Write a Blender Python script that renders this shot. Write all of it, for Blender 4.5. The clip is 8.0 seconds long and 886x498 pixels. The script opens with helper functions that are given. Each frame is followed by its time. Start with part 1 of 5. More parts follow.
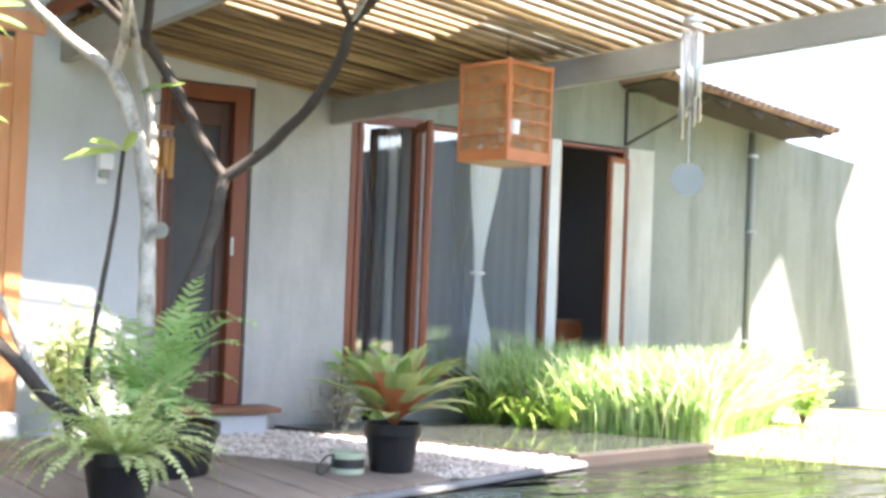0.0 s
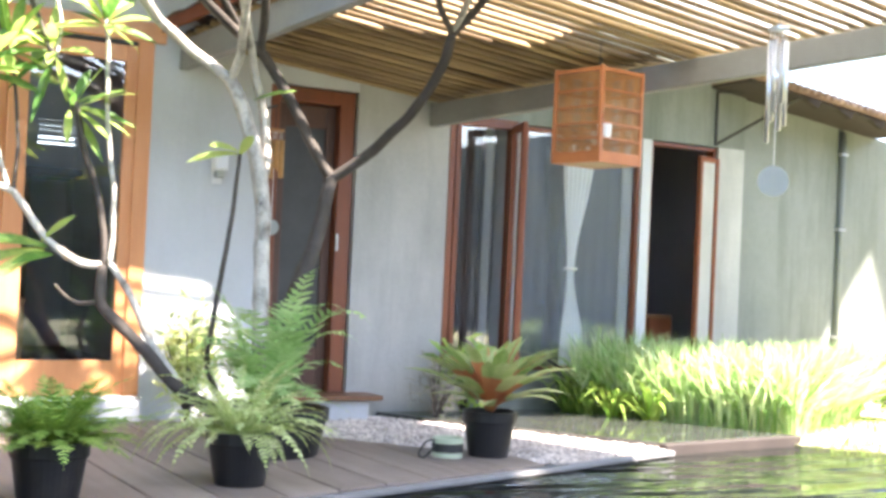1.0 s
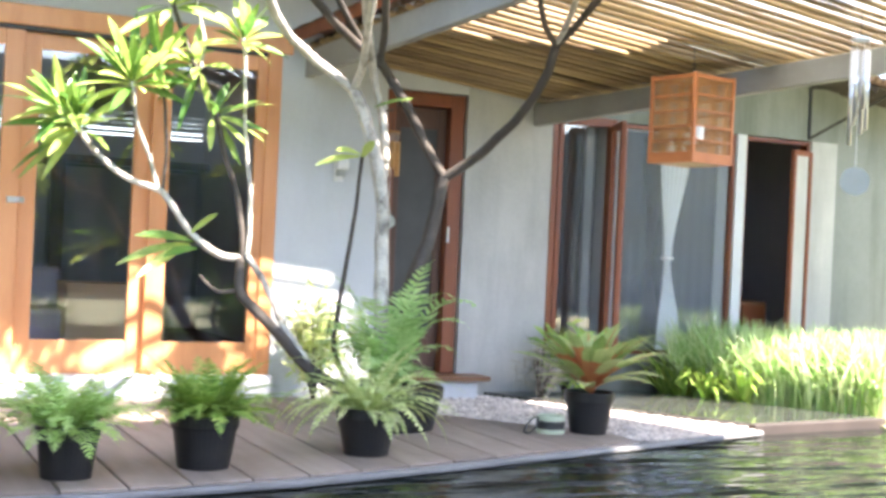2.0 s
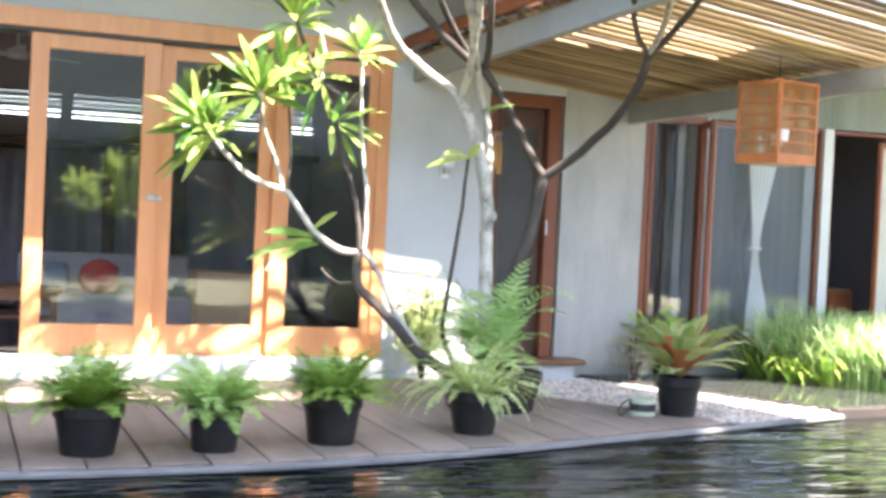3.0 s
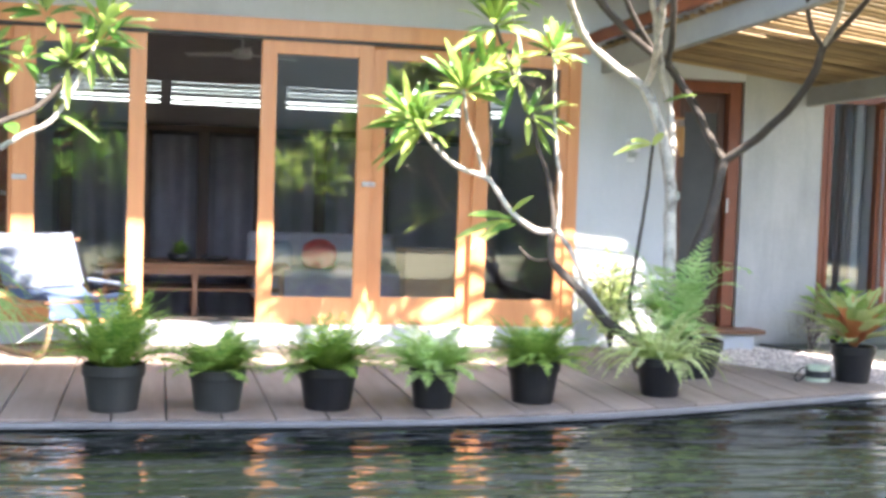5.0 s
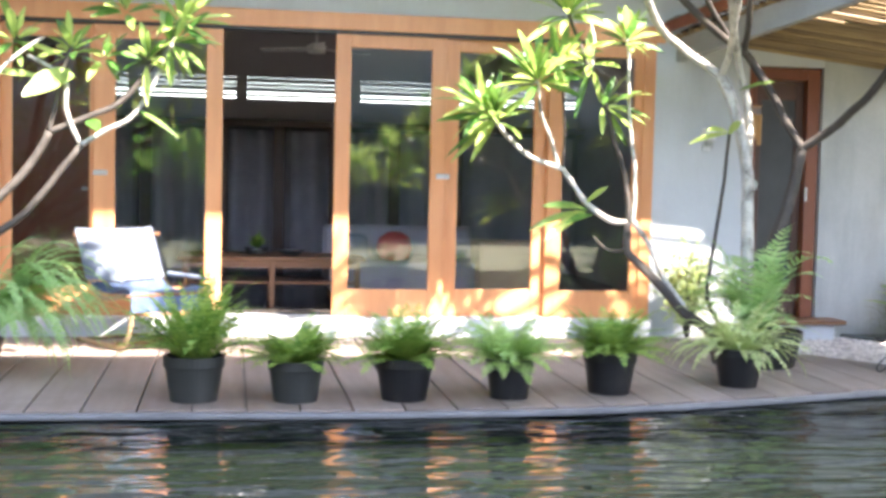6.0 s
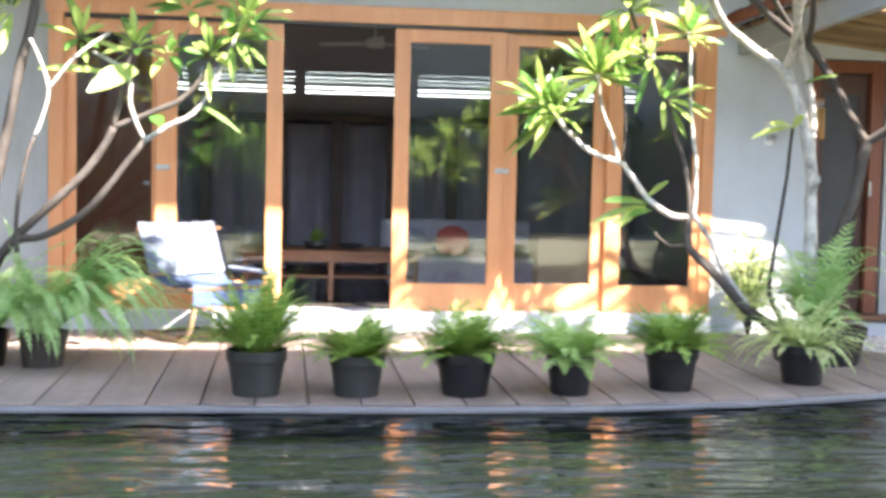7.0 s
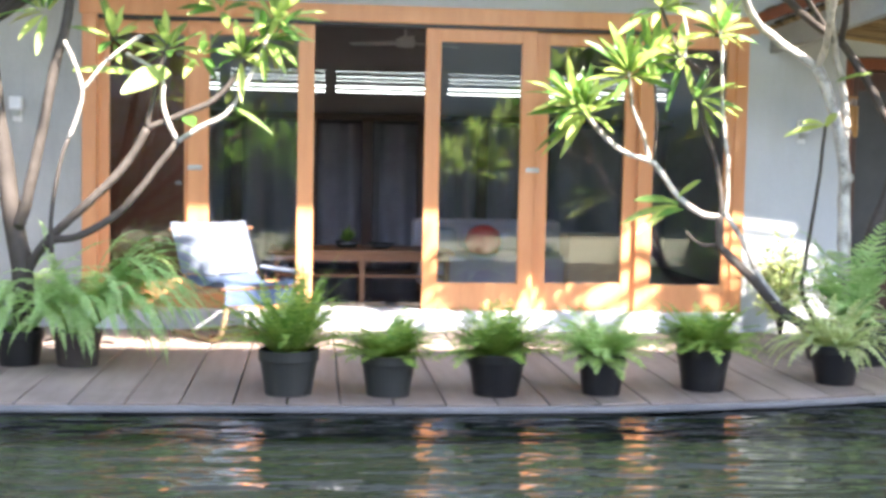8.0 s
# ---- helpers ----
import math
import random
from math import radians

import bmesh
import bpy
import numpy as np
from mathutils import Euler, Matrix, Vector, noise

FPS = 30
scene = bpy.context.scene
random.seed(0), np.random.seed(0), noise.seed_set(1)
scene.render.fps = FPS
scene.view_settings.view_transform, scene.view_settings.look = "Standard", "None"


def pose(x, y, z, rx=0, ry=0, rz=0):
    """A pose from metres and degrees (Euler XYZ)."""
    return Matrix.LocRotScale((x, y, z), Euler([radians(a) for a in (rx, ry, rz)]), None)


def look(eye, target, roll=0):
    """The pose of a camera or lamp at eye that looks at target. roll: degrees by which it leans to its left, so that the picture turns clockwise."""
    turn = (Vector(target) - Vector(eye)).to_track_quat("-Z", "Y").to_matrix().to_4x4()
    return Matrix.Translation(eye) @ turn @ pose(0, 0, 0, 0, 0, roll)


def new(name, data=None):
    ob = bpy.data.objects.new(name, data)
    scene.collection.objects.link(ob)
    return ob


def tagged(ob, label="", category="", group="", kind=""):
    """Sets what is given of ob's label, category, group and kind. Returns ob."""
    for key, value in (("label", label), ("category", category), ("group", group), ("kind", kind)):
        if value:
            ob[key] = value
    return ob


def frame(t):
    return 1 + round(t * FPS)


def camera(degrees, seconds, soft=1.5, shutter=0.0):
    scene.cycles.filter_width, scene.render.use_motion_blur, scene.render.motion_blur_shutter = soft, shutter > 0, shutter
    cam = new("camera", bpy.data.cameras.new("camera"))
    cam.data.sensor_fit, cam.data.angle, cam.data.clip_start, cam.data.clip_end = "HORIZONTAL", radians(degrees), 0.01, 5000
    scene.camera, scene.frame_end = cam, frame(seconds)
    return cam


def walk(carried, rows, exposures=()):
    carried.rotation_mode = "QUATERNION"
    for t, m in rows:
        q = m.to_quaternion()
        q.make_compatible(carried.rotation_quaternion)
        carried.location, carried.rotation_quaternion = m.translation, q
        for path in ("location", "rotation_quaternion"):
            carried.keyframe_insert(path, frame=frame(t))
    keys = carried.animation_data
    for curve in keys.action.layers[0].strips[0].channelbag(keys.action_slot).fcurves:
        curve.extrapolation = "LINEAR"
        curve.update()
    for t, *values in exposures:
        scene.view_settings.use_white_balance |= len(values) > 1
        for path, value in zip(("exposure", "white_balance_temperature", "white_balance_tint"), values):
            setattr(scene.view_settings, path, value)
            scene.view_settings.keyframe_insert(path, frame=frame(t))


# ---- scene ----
# ---------------------------------------------------------------- camera
cam = camera(38.66, 8.0, soft=3.5)
ROWS = [
    (0.0, 0.492, -7.798, 1.014, -34.054, 1.649, -2.250),
    (0.5, 0.399, -7.879, 1.036, -32.309, 1.364, -2.700),
    (1.0, 0.246, -8.121, 1.026, -29.941, 1.165, -2.611),
    (1.5, 0.062, -8.413, 1.041, -27.616, 0.746, -2.549),
    (3.0, -0.457, -9.312, 1.229, -21.130, -1.250, -2.726),
    (3.5, -0.639, -9.603, 1.253, -19.303, -1.630, -2.326),
    (4.0, -0.751, -9.914, 1.275, -16.923, -2.044, -2.115),
    (4.5, -0.807, -10.127, 1.329, -14.862, -2.599, -2.175),
    (6.0, -0.833, -10.164, 1.321, -9.608, -3.399, -1.351),
    (6.5, -0.856, -10.166, 1.321, -8.410, -3.593, -1.370),
    (7.0, -0.876, -10.153, 1.332, -7.183, -3.771, -1.330),
    (7.5, -0.893, -10.154, 1.343, -6.582, -3.871, -1.291),
    (8.0, -0.887, -10.162, 1.349, -5.849, -3.922, -1.166),
]
walk(cam, [(t, pose(x, y, z, 90 + p, r, w)) for t, x, y, z, w, p, r in ROWS],
     exposures=[(0.0, 2.95, 6950, 17), (1.5, 2.98, 7000, 17), (4.0, 3.00, 6900, 17), (8.0, 2.87, 6850, 17)])

# ---------------------------------------------------------------- light
SUN = Vector((0.50, -0.78, 1.18)).normalized()
world = bpy.data.worlds.new("sky")
scene.world = world
world.use_nodes = True
wn = world.node_tree
sky = wn.nodes.new("ShaderNodeTexSky")
sky.sky_type, sky.sun_disc = "NISHITA", False
sky.sun_elevation = math.asin(SUN.z)
sky.sun_rotation = math.atan2(SUN.x, SUN.y)
sky.air_density, sky.dust_density, sky.ozone_density = 1.0, 0.8, 2.0
wn.links.new(sky.outputs[0], wn.nodes["Background"].inputs[0])
wn.nodes["Background"].inputs[1].default_value = 0.14
lamp = bpy.data.lights.new("sun", "SUN")
lamp.energy, lamp.angle, lamp.color = 5.0, radians(1.3), (1.0, 0.965, 0.92)
sun = new("sun", lamp)
sun.matrix_world = look(SUN * 30, (0, 0, 0))


# ---------------------------------------------------------------- materials
def node(nt, kind, **kw):
    n = nt.nodes.new(kind)
    for k, v in kw.items():
        n.inputs[k].default_value = v
    return n


def stuff(name, c1, c2, rough=0.6, scale=3.0, fine=40.0, bump=0.2, stretch=(1, 1, 1), metal=0.0, spec=0.5,
          island=0.0, obj=0.0, through_light=0.0, stain=None, depth=0.01):
    """A surface whose colour wanders between c1 and c2 at two scales, with fine relief."""
    m = bpy.data.materials.new(name)
    m.use_nodes = True
    nt = m.node_tree
    b = nt.nodes["Principled BSDF"]
    b.inputs["Roughness"].default_value = rough
    b.inputs["Metallic"].default_value = metal
    b.inputs["Specular IOR Level"].default_value = spec
    co = nt.nodes.new("ShaderNodeTexCoord")
    mp = nt.nodes.new("ShaderNodeMapping")
    mp.inputs["Scale"].default_value = stretch
    nt.links.new(co.outputs["Object"], mp.inputs[0])
    big = node(nt, "ShaderNodeTexNoise", Scale=scale, Detail=5.0, Roughness=0.6)
    small = node(nt, "ShaderNodeTexNoise", Scale=fine, Detail=3.0, Roughness=0.6)
    for n in (big, small):
        nt.links.new(mp.outputs[0], n.inputs["Vector"])
    add = nt.nodes.new("ShaderNodeMath")
    add.operation = "MULTIPLY_ADD"
    add.inputs[1].default_value = 0.45
    nt.links.new(small.outputs[0], add.inputs[0])
    off = nt.nodes.new("ShaderNodeMath")
    off.operation = "MULTIPLY_ADD"
    off.inputs[1].default_value, off.inputs[2].default_value = 1.5, -0.47
    nt.links.new(big.outputs[0], off.inputs[0])
    nt.links.new(off.outputs[0], add.inputs[2])
    fac = add.outputs[0]
    for amount, kind, out in ((island, "ShaderNodeNewGeometry", "Random Per Island"), (obj, "ShaderNodeObjectInfo", "Random")):
        if amount:
            g = nt.nodes.new(kind)
            a = nt.nodes.new("ShaderNodeMath")
            a.operation = "MULTIPLY_ADD"
            a.inputs[1].default_value = amount
            nt.links.new(g.outputs[out], a.inputs[0])
            s = nt.nodes.new("ShaderNodeMath")
            s.operation = "SUBTRACT"
            s.inputs[1].default_value = amount / 2
            nt.links.new(fac, s.inputs[0])
            nt.links.new(s.outputs[0], a.inputs[2])
            fac = a.outputs[0]
    mix = nt.nodes.new("ShaderNodeMix")
    mix.data_type = "RGBA"
    mix.inputs["A"].default_value, mix.inputs["B"].default_value = (*c1, 1), (*c2, 1)
    nt.links.new(fac, mix.inputs["Factor"])
    colour = mix.outputs["Result"]
    if stain:
        st = node(nt, "ShaderNodeTexNoise", Scale=stain[1], Detail=6.0, Roughness=0.65)
        sm = nt.nodes.new("ShaderNodeMapping")
        sm.inputs["Scale"].default_value = stain[2]
        nt.links.new(co.outputs["Object"], sm.inputs[0])
        nt.links.new(sm.outputs[0], st.inputs["Vector"])
        ramp = nt.nodes.new("ShaderNodeMapRange")
        ramp.inputs["From Min"].default_value, ramp.inputs["From Max"].default_value = 0.48, 0.75
        ramp.inputs["To Max"].default_value = stain[3]
        nt.links.new(st.outputs[0], ramp.inputs[0])
        m2 = nt.nodes.new("ShaderNodeMix")
        m2.data_type = "RGBA"
        m2.inputs["B"].default_value = (*stain[0], 1)
        nt.links.new(ramp.outputs[0], m2.inputs["Factor"])
        nt.links.new(colour, m2.inputs["A"])
        colour = m2.outputs["Result"]
    nt.links.new(colour, b.inputs["Base Color"])
    if bump:
        bp = nt.nodes.new("ShaderNodeBump")
        bp.inputs["Strength"].default_value, bp.inputs["Distance"].default_value = bump, depth
        nt.links.new(small.outputs[0], bp.inputs["Height"])
        nt.links.new(bp.outputs[0], b.inputs["Normal"])
    if through_light:
        tr = nt.nodes.new("ShaderNodeBsdfTranslucent")
        nt.links.new(colour, tr.inputs[0])
        ms = nt.nodes.new("ShaderNodeMixShader")
        ms.inputs[0].default_value = through_light
        nt.links.new(b.outputs[0], ms.inputs[1])
        nt.links.new(tr.outputs[0], ms.inputs[2])
        nt.links.new(ms.outputs[0], nt.nodes["Material Output"].inputs[0])
    return m


def pane_glass(name):
    m = bpy.data.materials.new(name)
    m.use_nodes = True
    nt = m.node_tree
    nt.nodes.remove(nt.nodes["Principled BSDF"])
    tr = nt.nodes.new("ShaderNodeBsdfTransparent")
    tr.inputs[0].default_value = (0.94, 0.94, 0.955, 1)
    gl = nt.nodes.new("ShaderNodeBsdfGlossy")
    gl.inputs["Roughness"].default_value = 0.02
    # gloss by Schlick's curve, the same on both faces of the pane
    fa = nt.nodes.new("ShaderNodeLayerWeight")
    fa.inputs["Blend"].default_value = 0.5
    pw = nt.nodes.new("ShaderNodeMath")
    pw.operation = "POWER"
    pw.inputs[1].default_value = 5.0
    ad = nt.nodes.new("ShaderNodeMath")
    ad.operation = "MULTIPLY_ADD"
    ad.inputs[1].default_value = 0.89
    ad.inputs[2].default_value = 0.11
    ms = nt.nodes.new("ShaderNodeMixShader")
    nt.links.new(fa.outputs["Facing"], pw.inputs[0])
    nt.links.new(pw.outputs[0], ad.inputs[0])
    nt.links.new(ad.outputs[0], ms.inputs[0])
    nt.links.new(tr.outputs[0], ms.inputs[1])
    nt.links.new(gl.outputs[0], ms.inputs[2])
    nt.links.new(ms.outputs[0], nt.nodes["Material Output"].inputs[0])
    return m


def pond_water(name):
    m = bpy.data.materials.new(name)
    m.use_nodes = True
    nt = m.node_tree
    b = nt.nodes["Principled BSDF"]
    b.inputs["Base Color"].default_value = (0.0055, 0.0085, 0.0065, 1)
    b.inputs["Roughness"].default_value = 0.03
    b.inputs["IOR"].default_value = 1.33
    co = nt.nodes.new("ShaderNodeTexCoord")
    height = None
    for scale, stretch, dist, turn in ((1.5, (0.7, 1.5, 1), 0.050, 0.5), (3.6, (0.45, 1.7, 1), 0.044, 0.35), (5.5, (0.5, 1.5, 1), 0.014, -0.6), (14.0, (0.6, 1.2, 1), 0.003, 0.3)):
        mp = nt.nodes.new("ShaderNodeMapping")
        mp.inputs["Scale"].default_value = stretch
        mp.inputs["Rotation"].default_value = (0, 0, turn)
        nt.links.new(co.outputs["Object"], mp.inputs[0])
        n = node(nt, "ShaderNodeTexNoise", Scale=scale, Detail=2.0, Roughness=0.4)
        nt.links.new(mp.outputs[0], n.inputs["Vector"])
        bp = nt.nodes.new("ShaderNodeBump")
        bp.inputs["Strength"].default_value, bp.inputs["Distance"].default_value = 1.0, dist
        nt.links.new(n.outputs[0], bp.inputs["Height"])
        if height:
            nt.links.new(height, bp.inputs["Normal"])
        height = bp.outputs[0]
    nt.links.new(height, b.inputs["Normal"])
    return m


PLASTER = stuff("pale plaster", (0.50, 0.515, 0.52), (0.63, 0.645, 0.65), 0.85, 1.2, 30, 0.15, stain=((0.44, 0.45, 0.43), 1.4, (1.5, 1.5, 0.35), 0.6))
CONCRETE = stuff("grey concrete", (0.36, 0.36, 0.335), (0.51, 0.51, 0.475), 0.85, 1.6, 30, 0.25, stain=((0.24, 0.24, 0.22), 1.8, (1.5, 1.5, 0.3), 0.6))
# base darkened so the shade under the eaves is in the colour
GARDENWALL = stuff("weathered render with shade tone", (0.165, 0.182, 0.160), (0.255, 0.272, 0.25), 0.9, 1.0, 25, 0.2, stain=((0.09, 0.108, 0.078), 1.5, (2.0, 2.0, 0.25), 0.8))
DARKWALL = stuff("dark interior paint", (0.36, 0.325, 0.35), (0.46, 0.42, 0.45), 0.8, 1.5, 30, 0.1)
INFLOOR = stuff("dark polished floor", (0.05, 0.045, 0.04), (0.09, 0.08, 0.07), 0.25, 2, 30, 0.05)
TEAK = stuff("varnished teak", (0.66, 0.275, 0.110), (0.82, 0.39, 0.175), 0.38, 2.0, 30, 0.12, stretch=(6, 6, 0.7), obj=0.4)
REDWOOD = stuff("dark red wood", (0.15, 0.042, 0.018), (0.25, 0.074, 0.030), 0.4, 2.0, 30, 0.12, stretch=(6, 6, 0.7), obj=0.3)
DARKWOOD = stuff("dark brown wood", (0.070, 0.032, 0.022), (0.125, 0.060, 0.040), 0.4, 2.0, 30, 0.12, stretch=(6, 6, 0.7), obj=0.3)
BROWNWOOD = stuff("brown furniture wood", (0.15, 0.068, 0.034), (0.24, 0.115, 0.055), 0.45, 3, 30, 0.1, stretch=(1, 6, 6))
PLYWOOD = stuff("pale plywood", (0.42, 0.29, 0.16), (0.52, 0.37, 0.22), 0.55, 2, 30, 0.1, stretch=(1, 5, 5))
DECKWOOD = stuff("grey brown decking", (0.190, 0.146, 0.120), (0.315, 0.252, 0.212), 0.62, 2.0, 45, 0.35, stretch=(7, 0.7, 3), obj=0.6, stain=((0.13, 0.105, 0.09), 2.2, (1, 1, 1), 0.5))
RIMSTONE = stuff("wet slate rim", (0.11, 0.108, 0.107), (0.23, 0.227, 0.222), 0.4, 3, 40, 0.3)
# near-black to give the dark band reflected below the kerb
DARKBASE = stuff("near-black deck base", (0.025, 0.026, 0.026), (0.05, 0.051, 0.05), 0.4, 3, 40, 0.3)
GRANITE = stuff("polished dark granite", (0.030, 0.034, 0.030), (0.065, 0.070, 0.062), 0.05, 4, 60, 0.01, obj=0.3, spec=0.9)
PEBBLE = stuff("pale gravel", (0.36, 0.31, 0.275), (0.74, 0.665, 0.60), 0.8, 5, 60, 0.2, island=1.1)
LAWN = stuff("sunlit lawn soil", (0.30, 0.30, 0.14), (0.50, 0.47, 0.30), 0.95, 1.5, 40, 0.4)
GRASS = stuff("grass blade", (0.22, 0.42, 0.11), (0.74, 0.82, 0.50), 0.5, 3, 30, 0, island=1.0, through_light=0.45)
LAWNGRASS = stuff("lawn blade", (0.16, 0.26, 0.05), (0.40, 0.45, 0.14), 0.5, 3, 30, 0, island=0.8, through_light=0.4)
FERN = stuff("fern leaf", (0.12, 0.27, 0.035), (0.44, 0.57, 0.13), 0.5, 6, 30, 0, island=0.9, through_light=0.35)
PALEFERN = stuff("pale green fern leaf", (0.26, 0.48, 0.14), (0.56, 0.74, 0.32), 0.55, 6, 30, 0, island=0.8, through_light=0.45)
DRYFERN = stuff("yellow green fern leaf", (0.38, 0.50, 0.15), (0.74, 0.78, 0.40), 0.55, 6, 30, 0, island=0.9, through_light=0.4)
LIMEFERN = stuff("lime green fern leaf", (0.30, 0.50, 0.10), (0.56, 0.70, 0.28), 0.55, 6, 30, 0, island=0.8, through_light=0.4)
LEAF = stuff("frangipani leaf", (0.09, 0.22, 0.045), (0.54, 0.66, 0.19), 0.35, 6, 30, 0, obj=1.3, through_light=0.42)
BOUNCEPAVING = stuff("olive bounce paving", (0.105, 0.115, 0.055), (0.17, 0.178, 0.095), 0.9, 2, 40, 0.3)
HEDGE = stuff("hedge leaf", (0.05, 0.09, 0.03), (0.15, 0.21, 0.08), 0.5, 3, 30, 0, island=0.8, through_light=0.2)
REDLEAF = stuff("red centred leaf", (0.50, 0.12, 0.06), (0.60, 0.30, 0.12), 0.45, 8, 30, 0, island=0.6, through_light=0.35)
EDGELEAF = stuff("green and cream leaf", (0.21, 0.33, 0.08), (0.55, 0.61, 0.27), 0.45, 8, 30, 0, obj=0.9, through_light=0.35)
# bark tone taken dark, as on the trunk in shade
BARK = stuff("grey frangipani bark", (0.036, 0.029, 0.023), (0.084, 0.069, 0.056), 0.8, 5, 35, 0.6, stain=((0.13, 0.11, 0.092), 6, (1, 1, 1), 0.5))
DRYLEAF = stuff("dry grey leaf", (0.26, 0.25, 0.20), (0.42, 0.40, 0.33), 0.8, 5, 35, 0, island=0.5, through_light=0.2)
# the same bark with sun patches and dapple put into the colour
SUNLITBARK = stuff("sunlit dappled bark", (0.30, 0.275, 0.225), (0.70, 0.66, 0.58), 0.8, 9, 45, 0.7, stain=((0.05, 0.040, 0.030), 12, (1, 1, 0.7), 1.0))
POT = stuff("black plastic", (0.007, 0.007, 0.008), (0.014, 0.014, 0.015), 0.40, 4, 60, 0.05, stain=((0.035, 0.032, 0.028), 6, (1, 1, 1), 0.5))
GREYPOT = stuff("grey plastic", (0.024, 0.026, 0.023), (0.042, 0.045, 0.040), 0.5, 4, 60, 0.05, stain=((0.075, 0.07, 0.06), 5, (1, 1, 1), 0.4))
BROWNPOT = stuff("brown plastic", (0.040, 0.028, 0.023), (0.066, 0.048, 0.040), 0.55, 4, 60, 0.05)
SOIL = stuff("potting soil", (0.03, 0.022, 0.016), (0.07, 0.05, 0.035), 0.95, 10, 60, 0.6)
BAMBOO = stuff("bamboo pole", (0.11, 0.062, 0.026), (0.36, 0.245, 0.11), 0.5, 2.0, 25, 0.2, stretch=(0.6, 8, 8), obj=0.7)
CAGEWOOD = stuff("orange stained bamboo", (0.40, 0.125, 0.042), (0.55, 0.20, 0.065), 0.45, 5, 40, 0.1, obj=0.3)
CAGEWIRE = stuff("honey bamboo rods", (0.34, 0.15, 0.05), (0.56, 0.30, 0.11), 0.5, 5, 40, 0.1, island=0.6)
BEAM = stuff("painted steel beam", (0.22, 0.22, 0.205), (0.33, 0.33, 0.305), 0.6, 2, 30, 0.15, stain=((0.17, 0.15, 0.13), 2, (1, 0.4, 1), 0.5))
TILE = stuff("clay roof tile", (0.19, 0.115, 0.085), (0.36, 0.24, 0.18), 0.8, 4, 40, 0.4, obj=0.6)
SHEET = stuff("frosted diffuser sheet", (0.78, 0.80, 0.78), (0.86, 0.87, 0.85), 0.5, 3, 40, 0.05, through_light=0.85)
ALU = stuff("brushed aluminium", (0.72, 0.73, 0.75), (0.82, 0.83, 0.85), 0.28, 8, 60, 0.05, metal=1.0)
STEEL = stuff("satin steel", (0.55, 0.55, 0.55), (0.68, 0.68, 0.68), 0.35, 8, 60, 0.05, metal=1.0)
WHITE = stuff("white enamel", (0.76, 0.77, 0.76), (0.84, 0.84, 0.83), 0.5, 4, 40, 0.05)
FROST = stuff("frosted disc", (0.42, 0.45, 0.42), (0.52, 0.55, 0.51), 0.45, 4, 40, 0.02, through_light=0.4)
CURTAIN = stuff("white sheer curtain", (0.78, 0.83, 0.84), (0.86, 0.89, 0.89), 0.9, 4, 60, 0.1, through_light=0.35)
PANEBLUE = stuff("blue grey pane backing", (0.135, 0.152, 0.165), (0.185, 0.203, 0.214), 0.9, 3, 60, 0.1)
PANEGREY = stuff("dark grey pane backing", (0.07, 0.07, 0.069), (0.105, 0.105, 0.102), 0.9, 3, 60, 0.1)
DRAPE = stuff("grey drape", (0.32, 0.30, 0.335), (0.48, 0.455, 0.50), 0.9, 3, 60, 0.1, obj=0.5)
CANVAS = stuff("blue white canvas", (0.22, 0.26, 0.33), (0.31, 0.36, 0.43), 0.9, 4, 90, 0.2, through_light=0.15)
BLUECANVAS = stuff("blue striped canvas", (0.07, 0.12, 0.22), (0.19, 0.26, 0.39), 0.9, 5, 90, 0.2, stretch=(1, 1, 4))
REDCLOTH = stuff("red cloth", (0.42, 0.025, 0.03), (0.58, 0.05, 0.05), 0.8, 4, 60, 0.2)
IRON = stuff("dark iron", (0.04, 0.04, 0.04), (0.08, 0.08, 0.075), 0.5, 5, 50, 0.1, metal=0.6)
TINLABEL = stuff("pale green tin", (0.42, 0.50, 0.34), (0.56, 0.60, 0.44), 0.4, 5, 50, 0.05)
# shade below the eave and bamboo is put into this near-black colour
EAVEWOOD = stuff("near-black shade board", (0.020, 0.014, 0.010), (0.045, 0.030, 0.021), 0.8, 3, 30, 0.2, stretch=(1, 6, 6))
KERBSTONE = stuff("brown concrete", (0.022, 0.016, 0.013), (0.050, 0.037, 0.030), 0.7, 4, 40, 0.3)
GREYGLASS = stuff("grey obscured glass", (0.040, 0.041, 0.041), (0.075, 0.076, 0.075), 0.3, 3, 40, 0.02)
GLASS = pane_glass("window glass")
WATER = pond_water("pond water")


# ---------------------------------------------------------------- mesh helpers
def finish(name, bm, material, smooth=False):
    me = bpy.data.meshes.new(name)
    bm.normal_update()
    bm.to_mesh(me)
    bm.free()
    me.materials.append(material)
    if smooth:
        me.shade_smooth()
    return me


def part(name, bm, material, parent, label="", smooth=False):
    """One mesh object under a thing or a part."""
    ob = new(name, finish(name, bm, material, smooth))
    ob.parent = parent
    if label:
        tagged(ob, label)
    return ob


def thing(name, label, category, at=(0, 0, 0), group="", turn=0, kind=""):
    e = new(name)
    e.empty_display_size = 0.1
    e.matrix_world = pose(*at, 0, 0, turn)
    return tagged(e, label, category, group, kind)


def structure(name, bm, material, label="", category="", smooth=False):
    return tagged(new(name, finish(name, bm, material, smooth)), label, category, kind="structure")


